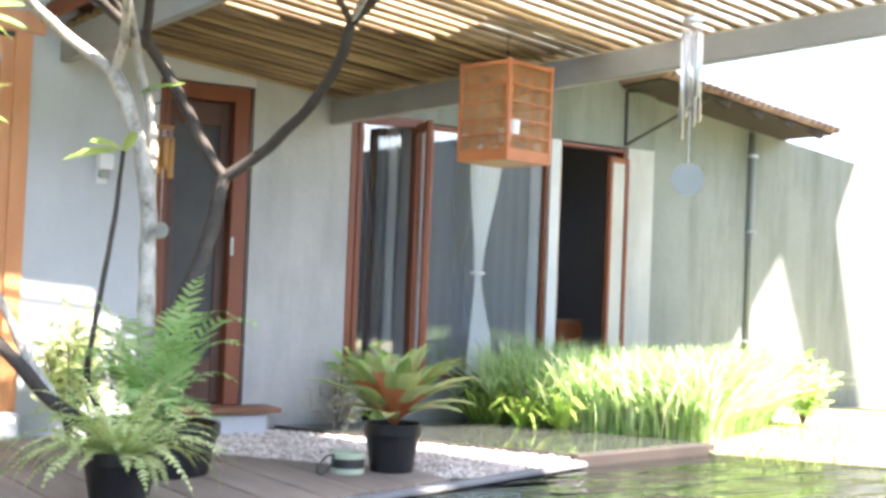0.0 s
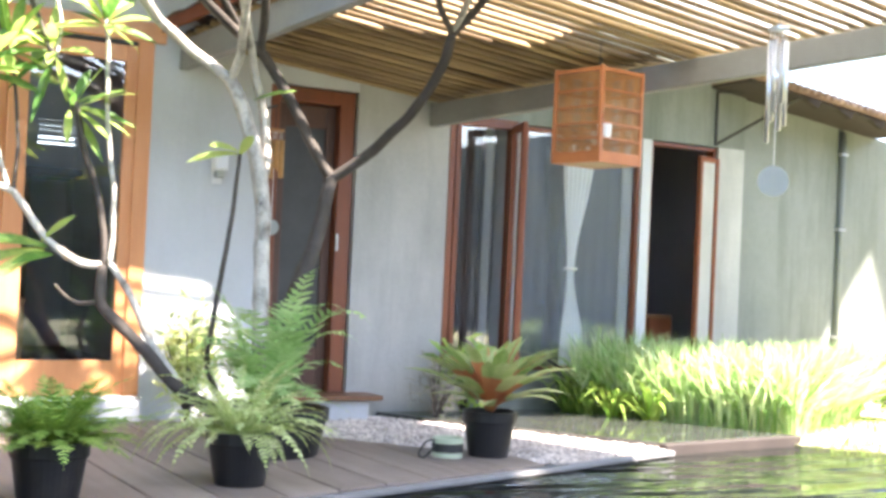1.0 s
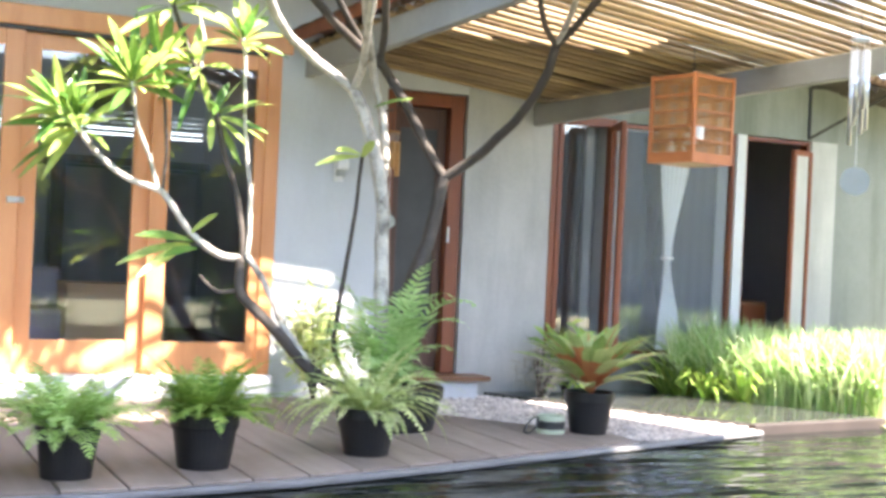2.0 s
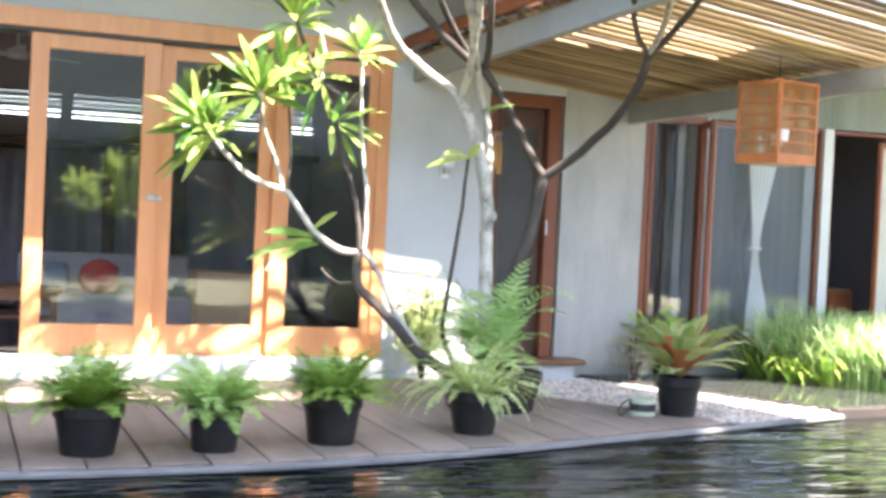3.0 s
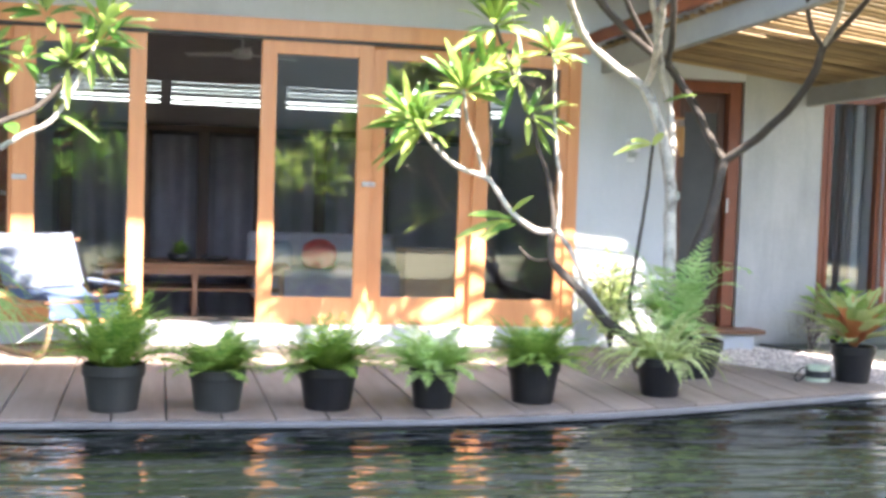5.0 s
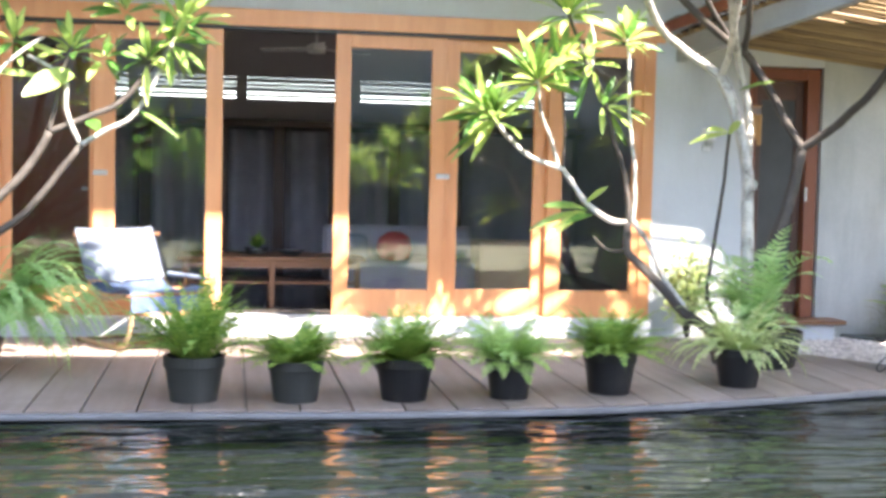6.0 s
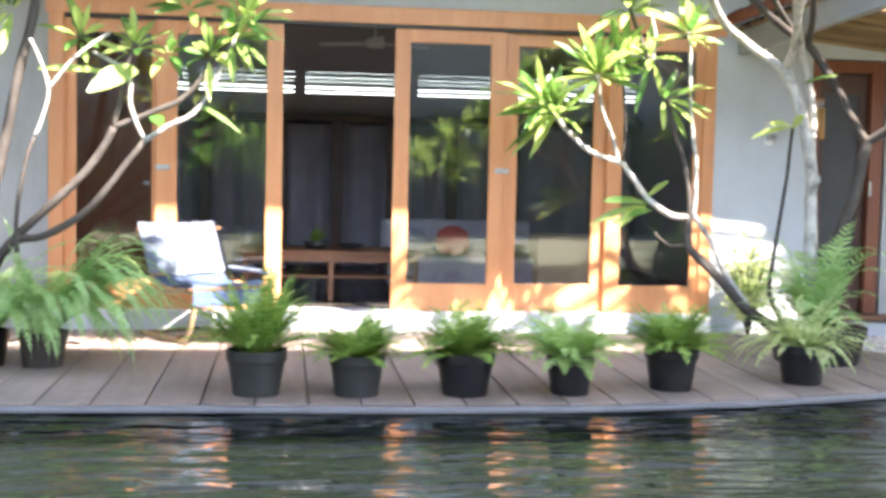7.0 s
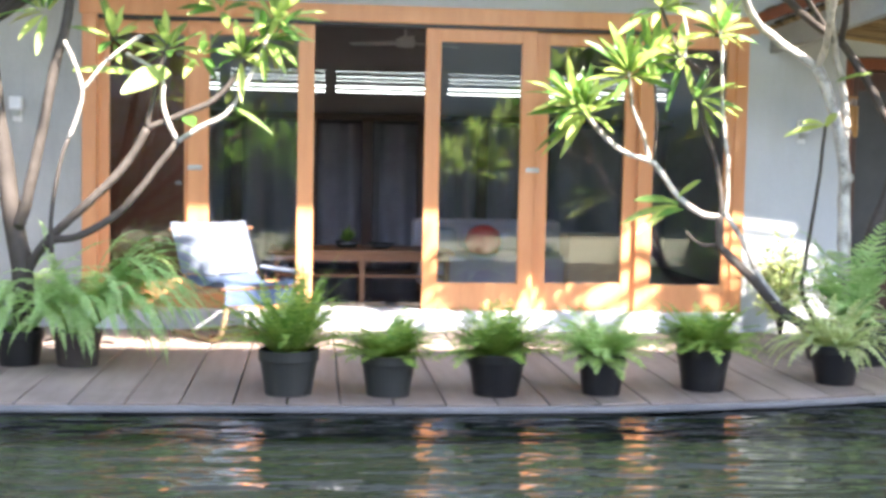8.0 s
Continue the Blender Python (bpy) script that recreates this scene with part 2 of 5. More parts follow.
def box(bm, x0, y0, z0, x1, y1, z1, bevel=0.0):
    r = bmesh.ops.create_cube(bm, size=1, matrix=Matrix.Translation(((x0 + x1) / 2, (y0 + y1) / 2, (z0 + z1) / 2)) @ Matrix.Diagonal((x1 - x0, y1 - y0, z1 - z0, 1)))
    if bevel:
        es = list({e for v in r["verts"] for e in v.link_edges})
        bmesh.ops.bevel(bm, geom=es, offset=bevel, segments=1, affect="EDGES")
    return bm


def boxes(*rows, bevel=0.0):
    bm = bmesh.new()
    for r in rows:
        box(bm, *r, bevel=bevel)
    return bm


def tube(bm, pts, radii, sides=8, caps=True):
    """A round limb along points."""
    pts = [Vector(p) for p in pts]
    rings = []
    side = Vector((0.31, 0.87, 0.38))
    for i, p in enumerate(pts):
        d = (pts[min(i + 1, len(pts) - 1)] - pts[max(i - 1, 0)]).normalized()
        u = d.cross(side)
        if u.length < 0.05:
            u = d.cross(Vector((1, 0, 0)))
        u.normalize()
        w = d.cross(u)
        r = radii[i] if hasattr(radii, "__len__") else radii
        rings.append([bm.verts.new(p + (u * math.cos(a) + w * math.sin(a)) * r) for a in [2 * math.pi * k / sides for k in range(sides)]])
    for a, b in zip(rings, rings[1:]):
        for k in range(sides):
            bm.faces.new((a[k], a[(k + 1) % sides], b[(k + 1) % sides], b[k]))
    if caps:
        bm.faces.new(rings[0][::-1])
        bm.faces.new(rings[-1])
    return bm


def lathe(profile, sides=28):
    """A turned shape from (radius, height) pairs."""
    bm = bmesh.new()
    rings = []
    for r, z in profile:
        if r < 1e-5:
            rings.append([bm.verts.new((0, 0, z))])
        else:
            rings.append([bm.verts.new((r * math.cos(2 * math.pi * k / sides), r * math.sin(2 * math.pi * k / sides), z)) for k in range(sides)])
    for a, b in zip(rings, rings[1:]):
        for k in range(sides):
            q = [a[k % len(a)], a[(k + 1) % len(a)], b[(k + 1) % len(b)], b[k % len(b)]]
            q = [v for i, v in enumerate(q) if v not in q[:i]]
            if len(q) > 2:
                bm.faces.new(q)
    bmesh.ops.recalc_face_normals(bm, faces=bm.faces)
    return bm


def smooth_line(pts, n=6):
    """More points on a soft curve through pts."""
    pts = [Vector(p) for p in pts]
    if len(pts) < 3:
        return [pts[0].lerp(pts[-1], i / n) for i in range(n + 1)]
    out = []
    for i in range(len(pts) - 1):
        a, b, c, d = pts[max(i - 1, 0)], pts[i], pts[i + 1], pts[min(i + 2, len(pts) - 1)]
        for k in range(n):
            t = k / n
            out.append(0.5 * ((2 * b) + (c - a) * t + (2 * a - 5 * b + 4 * c - d) * t * t + (3 * b - a - 3 * c + d) * t ** 3))
    out.append(pts[-1])
    return out


def blade(bm, root, tip, width, sag=0.15, segs=4, face=None, fold=0.0, shape=None, span=(0.0, 1.0)):
    """A leaf from root to tip that arches and tapers."""
    root, tip = Vector(root), Vector(tip)
    d = tip - root
    side = d.cross(face if face else Vector((0, 0, 1)))
    if side.length < 1e-4:
        side = Vector((1, 0, 0))
    side.normalize()
    up = side.cross(d).normalized()
    left, mid, right = [], [], []
    for i in range(segs + 1):
        t = span[0] + (span[1] - span[0]) * i / segs
        w = width * (shape(t) if shape else math.sin(math.pi * (0.12 + 0.85 * t)) ** 0.8) * 0.5
        c = root + d * t + Vector((0, 0, 1)) * (sag * d.length * 4 * t * (1 - t))
        left.append(bm.verts.new(c - side * w + up * fold * w))
        right.append(bm.verts.new(c + side * w + up * fold * w))
        if fold:
            mid.append(bm.verts.new(c))
    for i in range(segs):
        if fold:
            bm.faces.new((left[i], mid[i], mid[i + 1], left[i + 1]))
            bm.faces.new((mid[i], right[i], right[i + 1], mid[i + 1]))
        else:
            bm.faces.new((left[i], right[i], right[i + 1], left[i + 1]))


# ---------------------------------------------------------------- ground, pond, deck
WATER_Z = -0.046


def edge_y(x):
    """The pond's far bank: straight, then turning back towards the house."""
    xs = (-9.0, -1.3, 0.0, 1.0, 1.9, 2.7, 3.3, 4.45, 5.2, 5.65, 7.0)
    ys = (-3.22, -3.25, -3.29, -3.25, -3.10, -2.88, -2.69, -2.34, -2.09, -1.95, -1.48)
    return float(np.interp(x, xs, ys))


def gravel_y(x):
    """Where the decking stops and the gravel begins."""
    return min(-0.04, -0.75 - (x - 3.29) * 1.31) if x > 2.8 else -0.04


POND = ((-9.0, -7.0), (10.65, -7.0), (6.76, -1.84), (6.76, -1.5), (-9.0, -1.5))


def ground_sheet():
    bm = bmesh.new()
    z, far = -0.03, 400.0
    (x0, y0), (x1, _), (x2, y2), (x3, y3), _ = POND
    for ring in (((-far, -far), (x0, -far), (x0, far), (-far, far)), ((x0, -far), (far, -far), (far, y0), (x0, y0)),
                 ((x1, y0), (far, y0), (far, y2), (x2, y2)), ((x2, y2), (far, y2), (far, y3), (x3, y3)), ((x0, y3), (far, y3), (far, far), (x0, far))):
        bm.faces.new([bm.verts.new((x, y, z)) for x, y in ring])
    for (xa, ya), (xb, yb) in zip(POND, POND[1:] + POND[:1]):
        bm.faces.new([bm.verts.new(p) for p in ((xa, ya, z), (xb, yb, z), (xb, yb, -0.8), (xa, ya, -0.8))])
    bm.faces.new([bm.verts.new((x, y, -0.8)) for x, y in POND])
    return structure("ground", bm, LAWN, "sunlit pale lawn round a garden pond", "ground")


def water_sheet():
    bm = bmesh.new()
    bm.faces.new([bm.verts.new((x, y, WATER_Z)) for x, y in POND])
    return structure("water", bm, WATER, "dark green rippled pond water", "water")


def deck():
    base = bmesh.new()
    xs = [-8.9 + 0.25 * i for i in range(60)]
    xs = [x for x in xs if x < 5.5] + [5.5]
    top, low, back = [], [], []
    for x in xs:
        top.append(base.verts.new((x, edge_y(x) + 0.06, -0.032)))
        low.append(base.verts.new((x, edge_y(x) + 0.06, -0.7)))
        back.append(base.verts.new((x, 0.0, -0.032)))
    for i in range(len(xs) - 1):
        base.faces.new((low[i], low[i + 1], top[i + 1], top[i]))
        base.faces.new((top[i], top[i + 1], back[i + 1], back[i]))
    d = structure("floor", base, DARKBASE, "timber garden deck on a near-black base beside the pond", "deck")
    rim = bmesh.new()
    for z0, z1, o0, o1 in ((-0.038, -0.010, -0.012, 0.050),):
        prev = None
        for x in xs:
            y = edge_y(x)
            ring = [rim.verts.new(p) for p in ((x, y + o0, z0), (x, y + o0, z1 - 0.012), (x, y + o0 + 0.012, z1), (x, y + o1, z1), (x, y + o1, z0))]
            if prev:
                for k in range(5):
                    rim.faces.new((prev[k], ring[k], ring[(k + 1) % 5], prev[(k + 1) % 5]))
            prev = ring
    bmesh.ops.recalc_face_normals(rim, faces=rim.faces)
    tagged(part("kerb", rim, RIMSTONE, d), "wet grey slate kerb along the water")
    return d


ground_sheet()
water_sheet()
DECK = deck()


def gravel():
    """Loose pale stones between the deck, the stone path and the house."""
    rnd = random.Random(5)
    verts, faces = [], []
    n = 0
    while n < 6500:
        x, y = rnd.uniform(2.6, 5.75), rnd.uniform(-2.45, -0.02)
        if y < edge_y(x) + 0.06 or y < gravel_y(x) - 0.01 + 0.03 * noise.noise((x * 3, y * 3, 0)) or x > 4.40 - y * 0.62:
            continue
        r = rnd.uniform(0.008, 0.021)
        h = r * rnd.uniform(0.45, 0.8)
        a0 = rnd.uniform(0, 6)
        b = len(verts)
        z = -0.022 + rnd.uniform(0, 0.012)
        for k in range(6):
            a = a0 + k * math.pi / 3
            q = r * rnd.uniform(0.75, 1.15)
            verts.append((x + q * math.cos(a), y + q * math.sin(a), z))
        for k in range(6):
            a = a0 + k * math.pi / 3
            q = r * rnd.uniform(0.45, 0.65)
            verts.append((x + q * math.cos(a), y + q * math.sin(a), z + h))
        for k in range(6):
            j = (k + 1) % 6
            faces.append((b + k, b + j, b + 6 + j, b + 6 + k))
        faces.append(tuple(b + 6 + k for k in range(6)))
        n += 1
    me = bpy.data.meshes.new("gravel")
    me.from_pydata(verts, [], faces)
    me.materials.append(PEBBLE)
    return tagged(new("gravel", me), "strip of pale loose gravel beside the deck", "gravel", kind="stuff")


gravel()


# ---------------------------------------------------------------- house walls
TOP = 3.6


def prism(ring, z0, z1):
    bm = bmesh.new()
    lo = [bm.verts.new((x, y, z0)) for x, y in ring]
    hi = [bm.verts.new((x, y, z1)) for x, y in ring]
    bm.faces.new(lo)
    bm.faces.new(hi)
    for i in range(len(ring)):
        j = (i + 1) % len(ring)
        bm.faces.new((lo[i], lo[j], hi[j], hi[i]))
    bmesh.ops.recalc_face_normals(bm, faces=bm.faces)
    return bm


def house():
    # long front wall with the sliding doors, a plain stretch, the dark door and a plain corner
    w = boxes((-2.63, 0.0, 2.56, 2.66, 0.2, TOP), (2.66, 0.0, -0.1, 3.50, 0.2, TOP),
              (3.50, 0.0, 2.30, 4.17, 0.2, TOP))
    structure("wall_front", w, PLASTER, "pale grey plaster front wall of the house", "wall")
    structure("wall_corner", boxes((4.17, 0.0, -0.1, 4.93, 0.2, TOP)), CONCRETE, "grey cement rendered wall corner", "wall")
    structure("wall_side", boxes((-9.0, 0.0, -0.1, -2.63, 0.2, TOP)), CONCRETE, "grey cement rendered wall beside the doors", "wall")
    sill = boxes((-2.63, -0.14, -0.02, 2.66, 0.2, 0.15), bevel=0.006)
    structure("door_step", sill, PLASTER, "pale plaster step under the sliding doors", "step")
    structure("door_step_small", boxes((3.44, -0.20, -0.02, 4.26, 0.2, 0.125), bevel=0.006), PLASTER, "pale plaster step at the dark door", "step")
    structure("door_threshold", boxes((3.46, -0.26, 0.127, 4.34, 0.2, 0.16), bevel=0.006), BROWNWOOD, "flat brown timber threshold on the step", "step")
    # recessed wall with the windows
    # darker render than the piers: eave shade is put into its colour
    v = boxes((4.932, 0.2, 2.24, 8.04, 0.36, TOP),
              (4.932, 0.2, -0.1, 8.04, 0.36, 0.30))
    structure("wall_windows", v, GARDENWALL, "weathered wall round tall windows, darkened for eave shade", "wall")
    for x0, x1 in ((5.56, 5.75), (6.91, 7.01), (7.74, 8.04)):
        skin = CONCRETE if x0 > 7.5 else PLASTER
        structure("window_pier", boxes((x0, 0.197, 0.302, x1, 0.363, 2.238)), skin, "pale plastered pier between the windows", "wall")
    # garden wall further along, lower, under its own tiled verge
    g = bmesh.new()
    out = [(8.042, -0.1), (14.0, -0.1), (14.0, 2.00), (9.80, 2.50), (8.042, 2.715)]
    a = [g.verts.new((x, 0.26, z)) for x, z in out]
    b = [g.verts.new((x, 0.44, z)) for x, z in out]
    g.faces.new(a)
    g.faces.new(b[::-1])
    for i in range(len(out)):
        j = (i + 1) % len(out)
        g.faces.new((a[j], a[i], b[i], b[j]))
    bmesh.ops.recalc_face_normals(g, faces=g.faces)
    structure("wall_garden", g, GARDENWALL, "weathered rendered garden wall, darkened for roof shade", "wall")
    # rooms behind
    r = boxes((-2.9, 4.6, 0.0, 3.4, 4.7, 1.83), (-2.9, 4.6, 2.46, 3.4, 4.7, TOP), (-3.0, 0.2, 0.0, -2.9, 4.7, TOP), (3.3, 0.2, 0.0, 3.4, 4.7, TOP))
    structure("wall_room", r, DARKWALL, "dark painted living room walls", "wall")
    r2 = boxes((3.4, 3.0, 0.0, 8.2, 3.1, TOP), (8.2, 0.44, 0.0, 8.3, 3.1, TOP), (4.86, 0.2, 0, 4.93, 3.0, TOP))
    structure("wall_back_rooms", r2, DARKWALL, "dark painted back room walls", "wall")
    structure("floor_inside", boxes((-2.9, 0.2, 0.0, 3.3, 4.6, 0.145), (3.4, 0.2, 0.0, 4.86, 3.0, 0.145), (4.93, 0.36, 0.0, 8.2, 3.0, 0.145)), INFLOOR, "dark polished floor inside the house", "floor")
    structure("ceiling", boxes((-3.0, 0.2, 2.95, 8.3, 4.7, 3.05)), WHITE, "white ceiling of the rooms", "ceiling")
    # first box deepens the left eave, unseen, to shade wall and first door
    structure("roof", boxes((-9.0, -2.4, 3.018, -1.05, -1.372, 3.158), (-9.0, -1.37, 3.02, 4.95, 0.0, 3.16), (-9.0, 0.0, TOP, 9.95, 4.8, TOP + 0.12)), CONCRETE, "flat concrete roof with eaves, left eave deepened for shade", "roof")
    # added eave, kept out of view, that shades the window wall
    structure("shade_eave", boxes((4.952, -2.4, 3.02, 8.35, 0.0, 3.16)), CONCRETE, "unseen eave added to shade the window wall", "roof")
    # unseen roof and its support, added to cut the garden wall's sun patch
    structure("shade_roof_support", boxes((7.6, 0.3, TOP + 0.122, 9.9, 0.45, 4.62)), CONCRETE, "unseen wall added to carry the shading roof", "wall")
    structure("shade_roof", prism([(9.03, 0.46), (9.03, -3.46), (10.43, -3.46), (10.87, -2.41), (11.10, -1.864), (13.46, -3.85), (14.0, -3.85), (11.75, -1.66), (11.75, 0.46)], 4.622, 4.74), CONCRETE, "unseen roof cut to shape the garden wall's sun patch", "roof")
    # unseen slab on columns, added to keep the sun off the deck
    structure("shade_slab", boxes((-9.0, -8.0, 6.0, 6.6, -5.25, 6.2)), CONCRETE, "unseen slab added to shade the deck", "roof")
    structure("column", boxes((-8.6, -7.9, -0.8, -8.3, -7.6, 6.0), (6.2, -7.9, -0.8, 6.5, -7.6, 6.0)), CONCRETE, "plain columns added under the unseen shade slab", "column")
    # unseen paving added to tint bounced light and darken pane reflections
    structure("terrace", boxes((-8.95, -14.3, -0.6, 10.6, -7.02, -0.012), bevel=0.01), BOUNCEPAVING, "unseen olive paving added to tint bounced light", "terrace")
    # unseen walls added to close the garden, raised to darken pane reflections
    structure("wall_west", boxes((-9.2, -16.0, -0.1, -9.0, 0.0, 4.4)), GARDENWALL, "unseen rendered wall added to close the garden", "wall")
    structure("wall_south", boxes((-9.2, -16.2, -0.1, 14.0, -16.0, 4.4)), GARDENWALL, "unseen rendered wall added to close the garden", "wall")
    structure("wall_east", boxes((14.0, -16.2, -0.1, 14.2, 0.44, 3.8)), GARDENWALL, "unseen rendered wall added to close the garden", "wall")


house()


# ---------------------------------------------------------------- sliding doors
def frame_rect(x0, x1, z0, z1, y0, y1, w, wb=None, wt=None):
    """Stiles and rails round an opening."""
    wb, wt = wb or w, wt or w
    return [(x0, y0, z0, x0 + w, y1, z1), (x1 - w, y0, z0, x1, y1, z1), (x0 + w, y0 + 0.003, z0, x1 - w, y1 - 0.003, z0 + wb), (x0 + w, y0 + 0.003, z1 - wt, x1 - w, y1 - 0.003, z1)]


def door_leaf(name, x0, x1, z0, z1, y, wood, label, stile=0.12, bottom=0.225, top=0.105, group="", right=None, glass=None):
    """A glazed timber leaf: stiles, rails, pane."""
    t = thing(name, label, "door", ((x0 + x1) / 2, y, z0), group)
    h, w = z1 - z0, (x1 - x0) / 2
    r = right or stile
    for nm, row in (("stile", (-w, 0, 0, -w + stile, 0.045, h)), ("stile", (w - r, 0, 0, w, 0.045, h)),
                    ("rail", (-w + stile, 0.003, 0, w - r, 0.042, bottom)), ("rail", (-w + stile, 0.003, h - top, w - r, 0.042, h))):
        part(nm, boxes(row, bevel=0.004), wood, t)
    p = part("pane", boxes((-w + stile, 0.019, bottom, w - r, 0.025, h - top)), glass or GLASS, t, "grey obscured glass" if glass else "clear window glass")
    p.visible_shadow = bool(glass)
    return t


def sliding_doors():
    fr = thing("door_frame", "orange varnished teak frame of the sliding doors", "door frame", (0, 0, 0.15), kind="structure")
    for nm, row in (("head", (-2.71, -0.03, 2.30, 2.74, 0.14, 2.435)), ("jamb", (-2.69, -0.02, 0, -2.575, 0.13, 2.30)), ("jamb", (2.56, -0.02, 0, 2.665, 0.13, 2.30)),
                    ("track", (-2.57, -0.01, 2.27, 2.56, 0.11, 2.30))):
        part(nm, boxes(row, bevel=0.005), IRON if nm == "track" else TEAK, fr, "dark sliding track" if nm == "track" else "")
    g = "sliding doors of the living room"
    door_leaf("sliding_door", -2.59, -1.80, 0.15, 2.42, 0.055, TEAK, "orange teak sliding door with tall glass, closed", 0.10, group=g, right=0.11)
    door_leaf("sliding_door", -1.88, -0.885, 0.15, 2.42, 0.0, TEAK, "orange teak sliding door with tall glass, pushed half open", 0.17, group=g, right=0.13)
    door_leaf("sliding_door", 0.0, 0.905, 0.15, 2.42, 0.0, TEAK, "orange teak sliding door beside the open gap", 0.125, group=g)
    door_leaf("sliding_door", 0.90, 1.78, 0.15, 2.42, 0.055, TEAK, "orange teak sliding door with tall glass, closed", 0.12, group=g, right=0.125)
    d = door_leaf("sliding_door", 1.76, 2.60, 0.15, 2.42, 0.0, TEAK, "orange teak sliding door beside the plain wall", 0.13, group=g, right=0.11)
    for x, z in ((0.885, 1.30), (-1.82, 1.27)):
        h = thing("door_lock", "small steel door pull with keyhole plate on the stile", "door handle", (x, -0.008, z))
        part("plate", boxes((-0.055, -0.004, -0.02, 0.055, 0.008, 0.02), bevel=0.003), STEEL, h)
        part("knob", tube(bmesh.new(), ((0.02, 0, 0), (0.02, -0.03, 0)), 0.013, 10), STEEL, h, smooth=True)


sliding_doors()


def dark_door():
    t = thing("door_frame_dark", "dark red timber frame of the side door", "door frame", (3.82, 0.02, 0.16), kind="structure")
    for nm, row in (("jamb", (-0.31, 0.0, 0, -0.24, 0.14, 2.13)), ("jamb", (0.22, 0.0, 0, 0.335, 0.14, 2.13)), ("head", (-0.24, 0.002, 2.03, 0.22, 0.138, 2.13))):
        part(nm, boxes(row, bevel=0.004), REDWOOD, t)
    door_leaf("door_leaf", 3.585, 4.035, 0.17, 2.18, 0.09, DARKWOOD, "dark brown wooden door with a tall grey pane, closed", 0.07, 0.30, 0.16, glass=GREYGLASS)
    part("hinge", tube(bmesh.new(), ((0.23, -0.008, 1.0), (0.23, -0.008, 1.12)), 0.01, 8), STEEL, t)


dark_door()


def windows():
    # first window: fixed frame with an open casement
    t = thing("window_1", "tall dark red timber window with an open casement", "window", (4.94, 0.01, 0.3), kind="structure")
    for nm, row in (("jamb", (0.0, 0, 0, 0.05, 0.1, 1.93)), ("jamb", (0.06, 0.005, 0, 0.105, 0.08, 1.93)), ("jamb", (0.56, 0.0, 0, 0.605, 0.1, 1.93)), ("head", (0.105, 0.0, 1.86, 0.56, 0.1, 1.93)), ("sill", (0.105, -0.02, 0, 0.56, 0.1, 0.06))):
        part(nm, boxes(row, bevel=0.004), REDWOOD, t)
    part("pane", boxes((0.105, 0.04, 0.06, 0.44, 0.046, 1.86)), GLASS, t).visible_shadow = False
    c = thing("casement", "open dark red casement seen almost edge on", "window", (5.50, 0.02, 0.34), turn=250)
    for row in frame_rect(0, 0.40, 0, 1.84, -0.02, 0.02, 0.06):
        part("bar", boxes(row, bevel=0.004), REDWOOD, c)
    part("pane", boxes((0.06, -0.003, 0.06, 0.34, 0.003, 1.78)), GLASS, c).visible_shadow = False
    # second window with a tied curtain
    t = thing("window_2", "wide fixed window with a slim frame", "window", (5.75, 0.22, 0.3), kind="structure")
    for row in frame_rect(0.0, 1.16, 0, 1.93, 0.0, 0.08, 0.03):
        part("bar", boxes(row, bevel=0.003), REDWOOD, t)
    part("pane", boxes((0.03, 0.04, 0.03, 1.13, 0.046, 1.90)), GLASS, t).visible_shadow = False
    # third: open window leaf
    t = thing("window_3", "dark red timber window opening, leaf swung out", "window", (7.01, 0.22, 0.3), kind="structure")
    for row in frame_rect(0.0, 0.73, 0, 1.93, 0.0, 0.1, 0.03):
        part("bar", boxes(row, bevel=0.003), REDWOOD, t)
    c = thing("window_leaf", "swung out window leaf with dark red edges and pale glass", "window", (7.74, 0.20, 0.34), turn=197)
    for row in frame_rect(0, 0.30, 0, 1.80, -0.02, 0.02, 0.045):
        part("bar", boxes(row, bevel=0.004), REDWOOD, c)
    part("pane", boxes((0.045, -0.003, 0.045, 0.255, 0.003, 1.755)), CONCRETE, c, "pale frosted glass")
    cab = thing("cabinet", "reddish brown cabinet standing inside the open window", "cabinet", (7.26, 0.75, 0.145))
    part("body", boxes((-0.3, -0.25, 0, 0.3, 0.25, 0.62), bevel=0.01), BROWNWOOD, cab)
    part("door", boxes((-0.28, -0.272, 0.03, -0.01, -0.252, 0.59), bevel=0.004), REDWOOD, cab)
    part("door", boxes((0.01, -0.272, 0.03, 0.28, -0.252, 0.59), bevel=0.004), REDWOOD, cab)
    tv = thing("monitor", "black screen standing on the cabinet", "monitor", (7.26, 0.75, 0.765))
    part("screen", boxes((-0.2, -0.03, 0.05, 0.2, 0.03, 0.42), bevel=0.01), IRON, tv)
    part("stand", boxes((-0.1, -0.08, 0, 0.1, 0.08, 0.015), (-0.03, -0.02, 0.01, 0.03, 0.02, 0.08)), IRON, tv)
    # curtains
    bm = bmesh.new()
    rows = []
    for i in range(25):
        s = i / 24
        z = 2.10 - s * 1.75
        tie = math.exp(-((z - 1.12) / (0.62 if z > 1.12 else 0.45)) ** 2)
        half = (0.165 if z > 1.12 else 0.125) * (1 - 0.78 * tie)
        mid = 6.22 - 0.05 * tie
        rows.append([bm.verts.new((mid + half * (2 * k / 30 - 1), 0.13 + 0.022 * math.sin(k * 1.25 + 0.6 * math.sin(i * 0.3)) * (1 - 0.4 * tie), z + 0.02 * math.sin(k * 0.9) * (i == 0))) for k in range(31)])
    for a, b in zip(rows, rows[1:]):
        for k in range(30):
            bm.faces.new((a[k], a[k + 1], b[k + 1], b[k]))
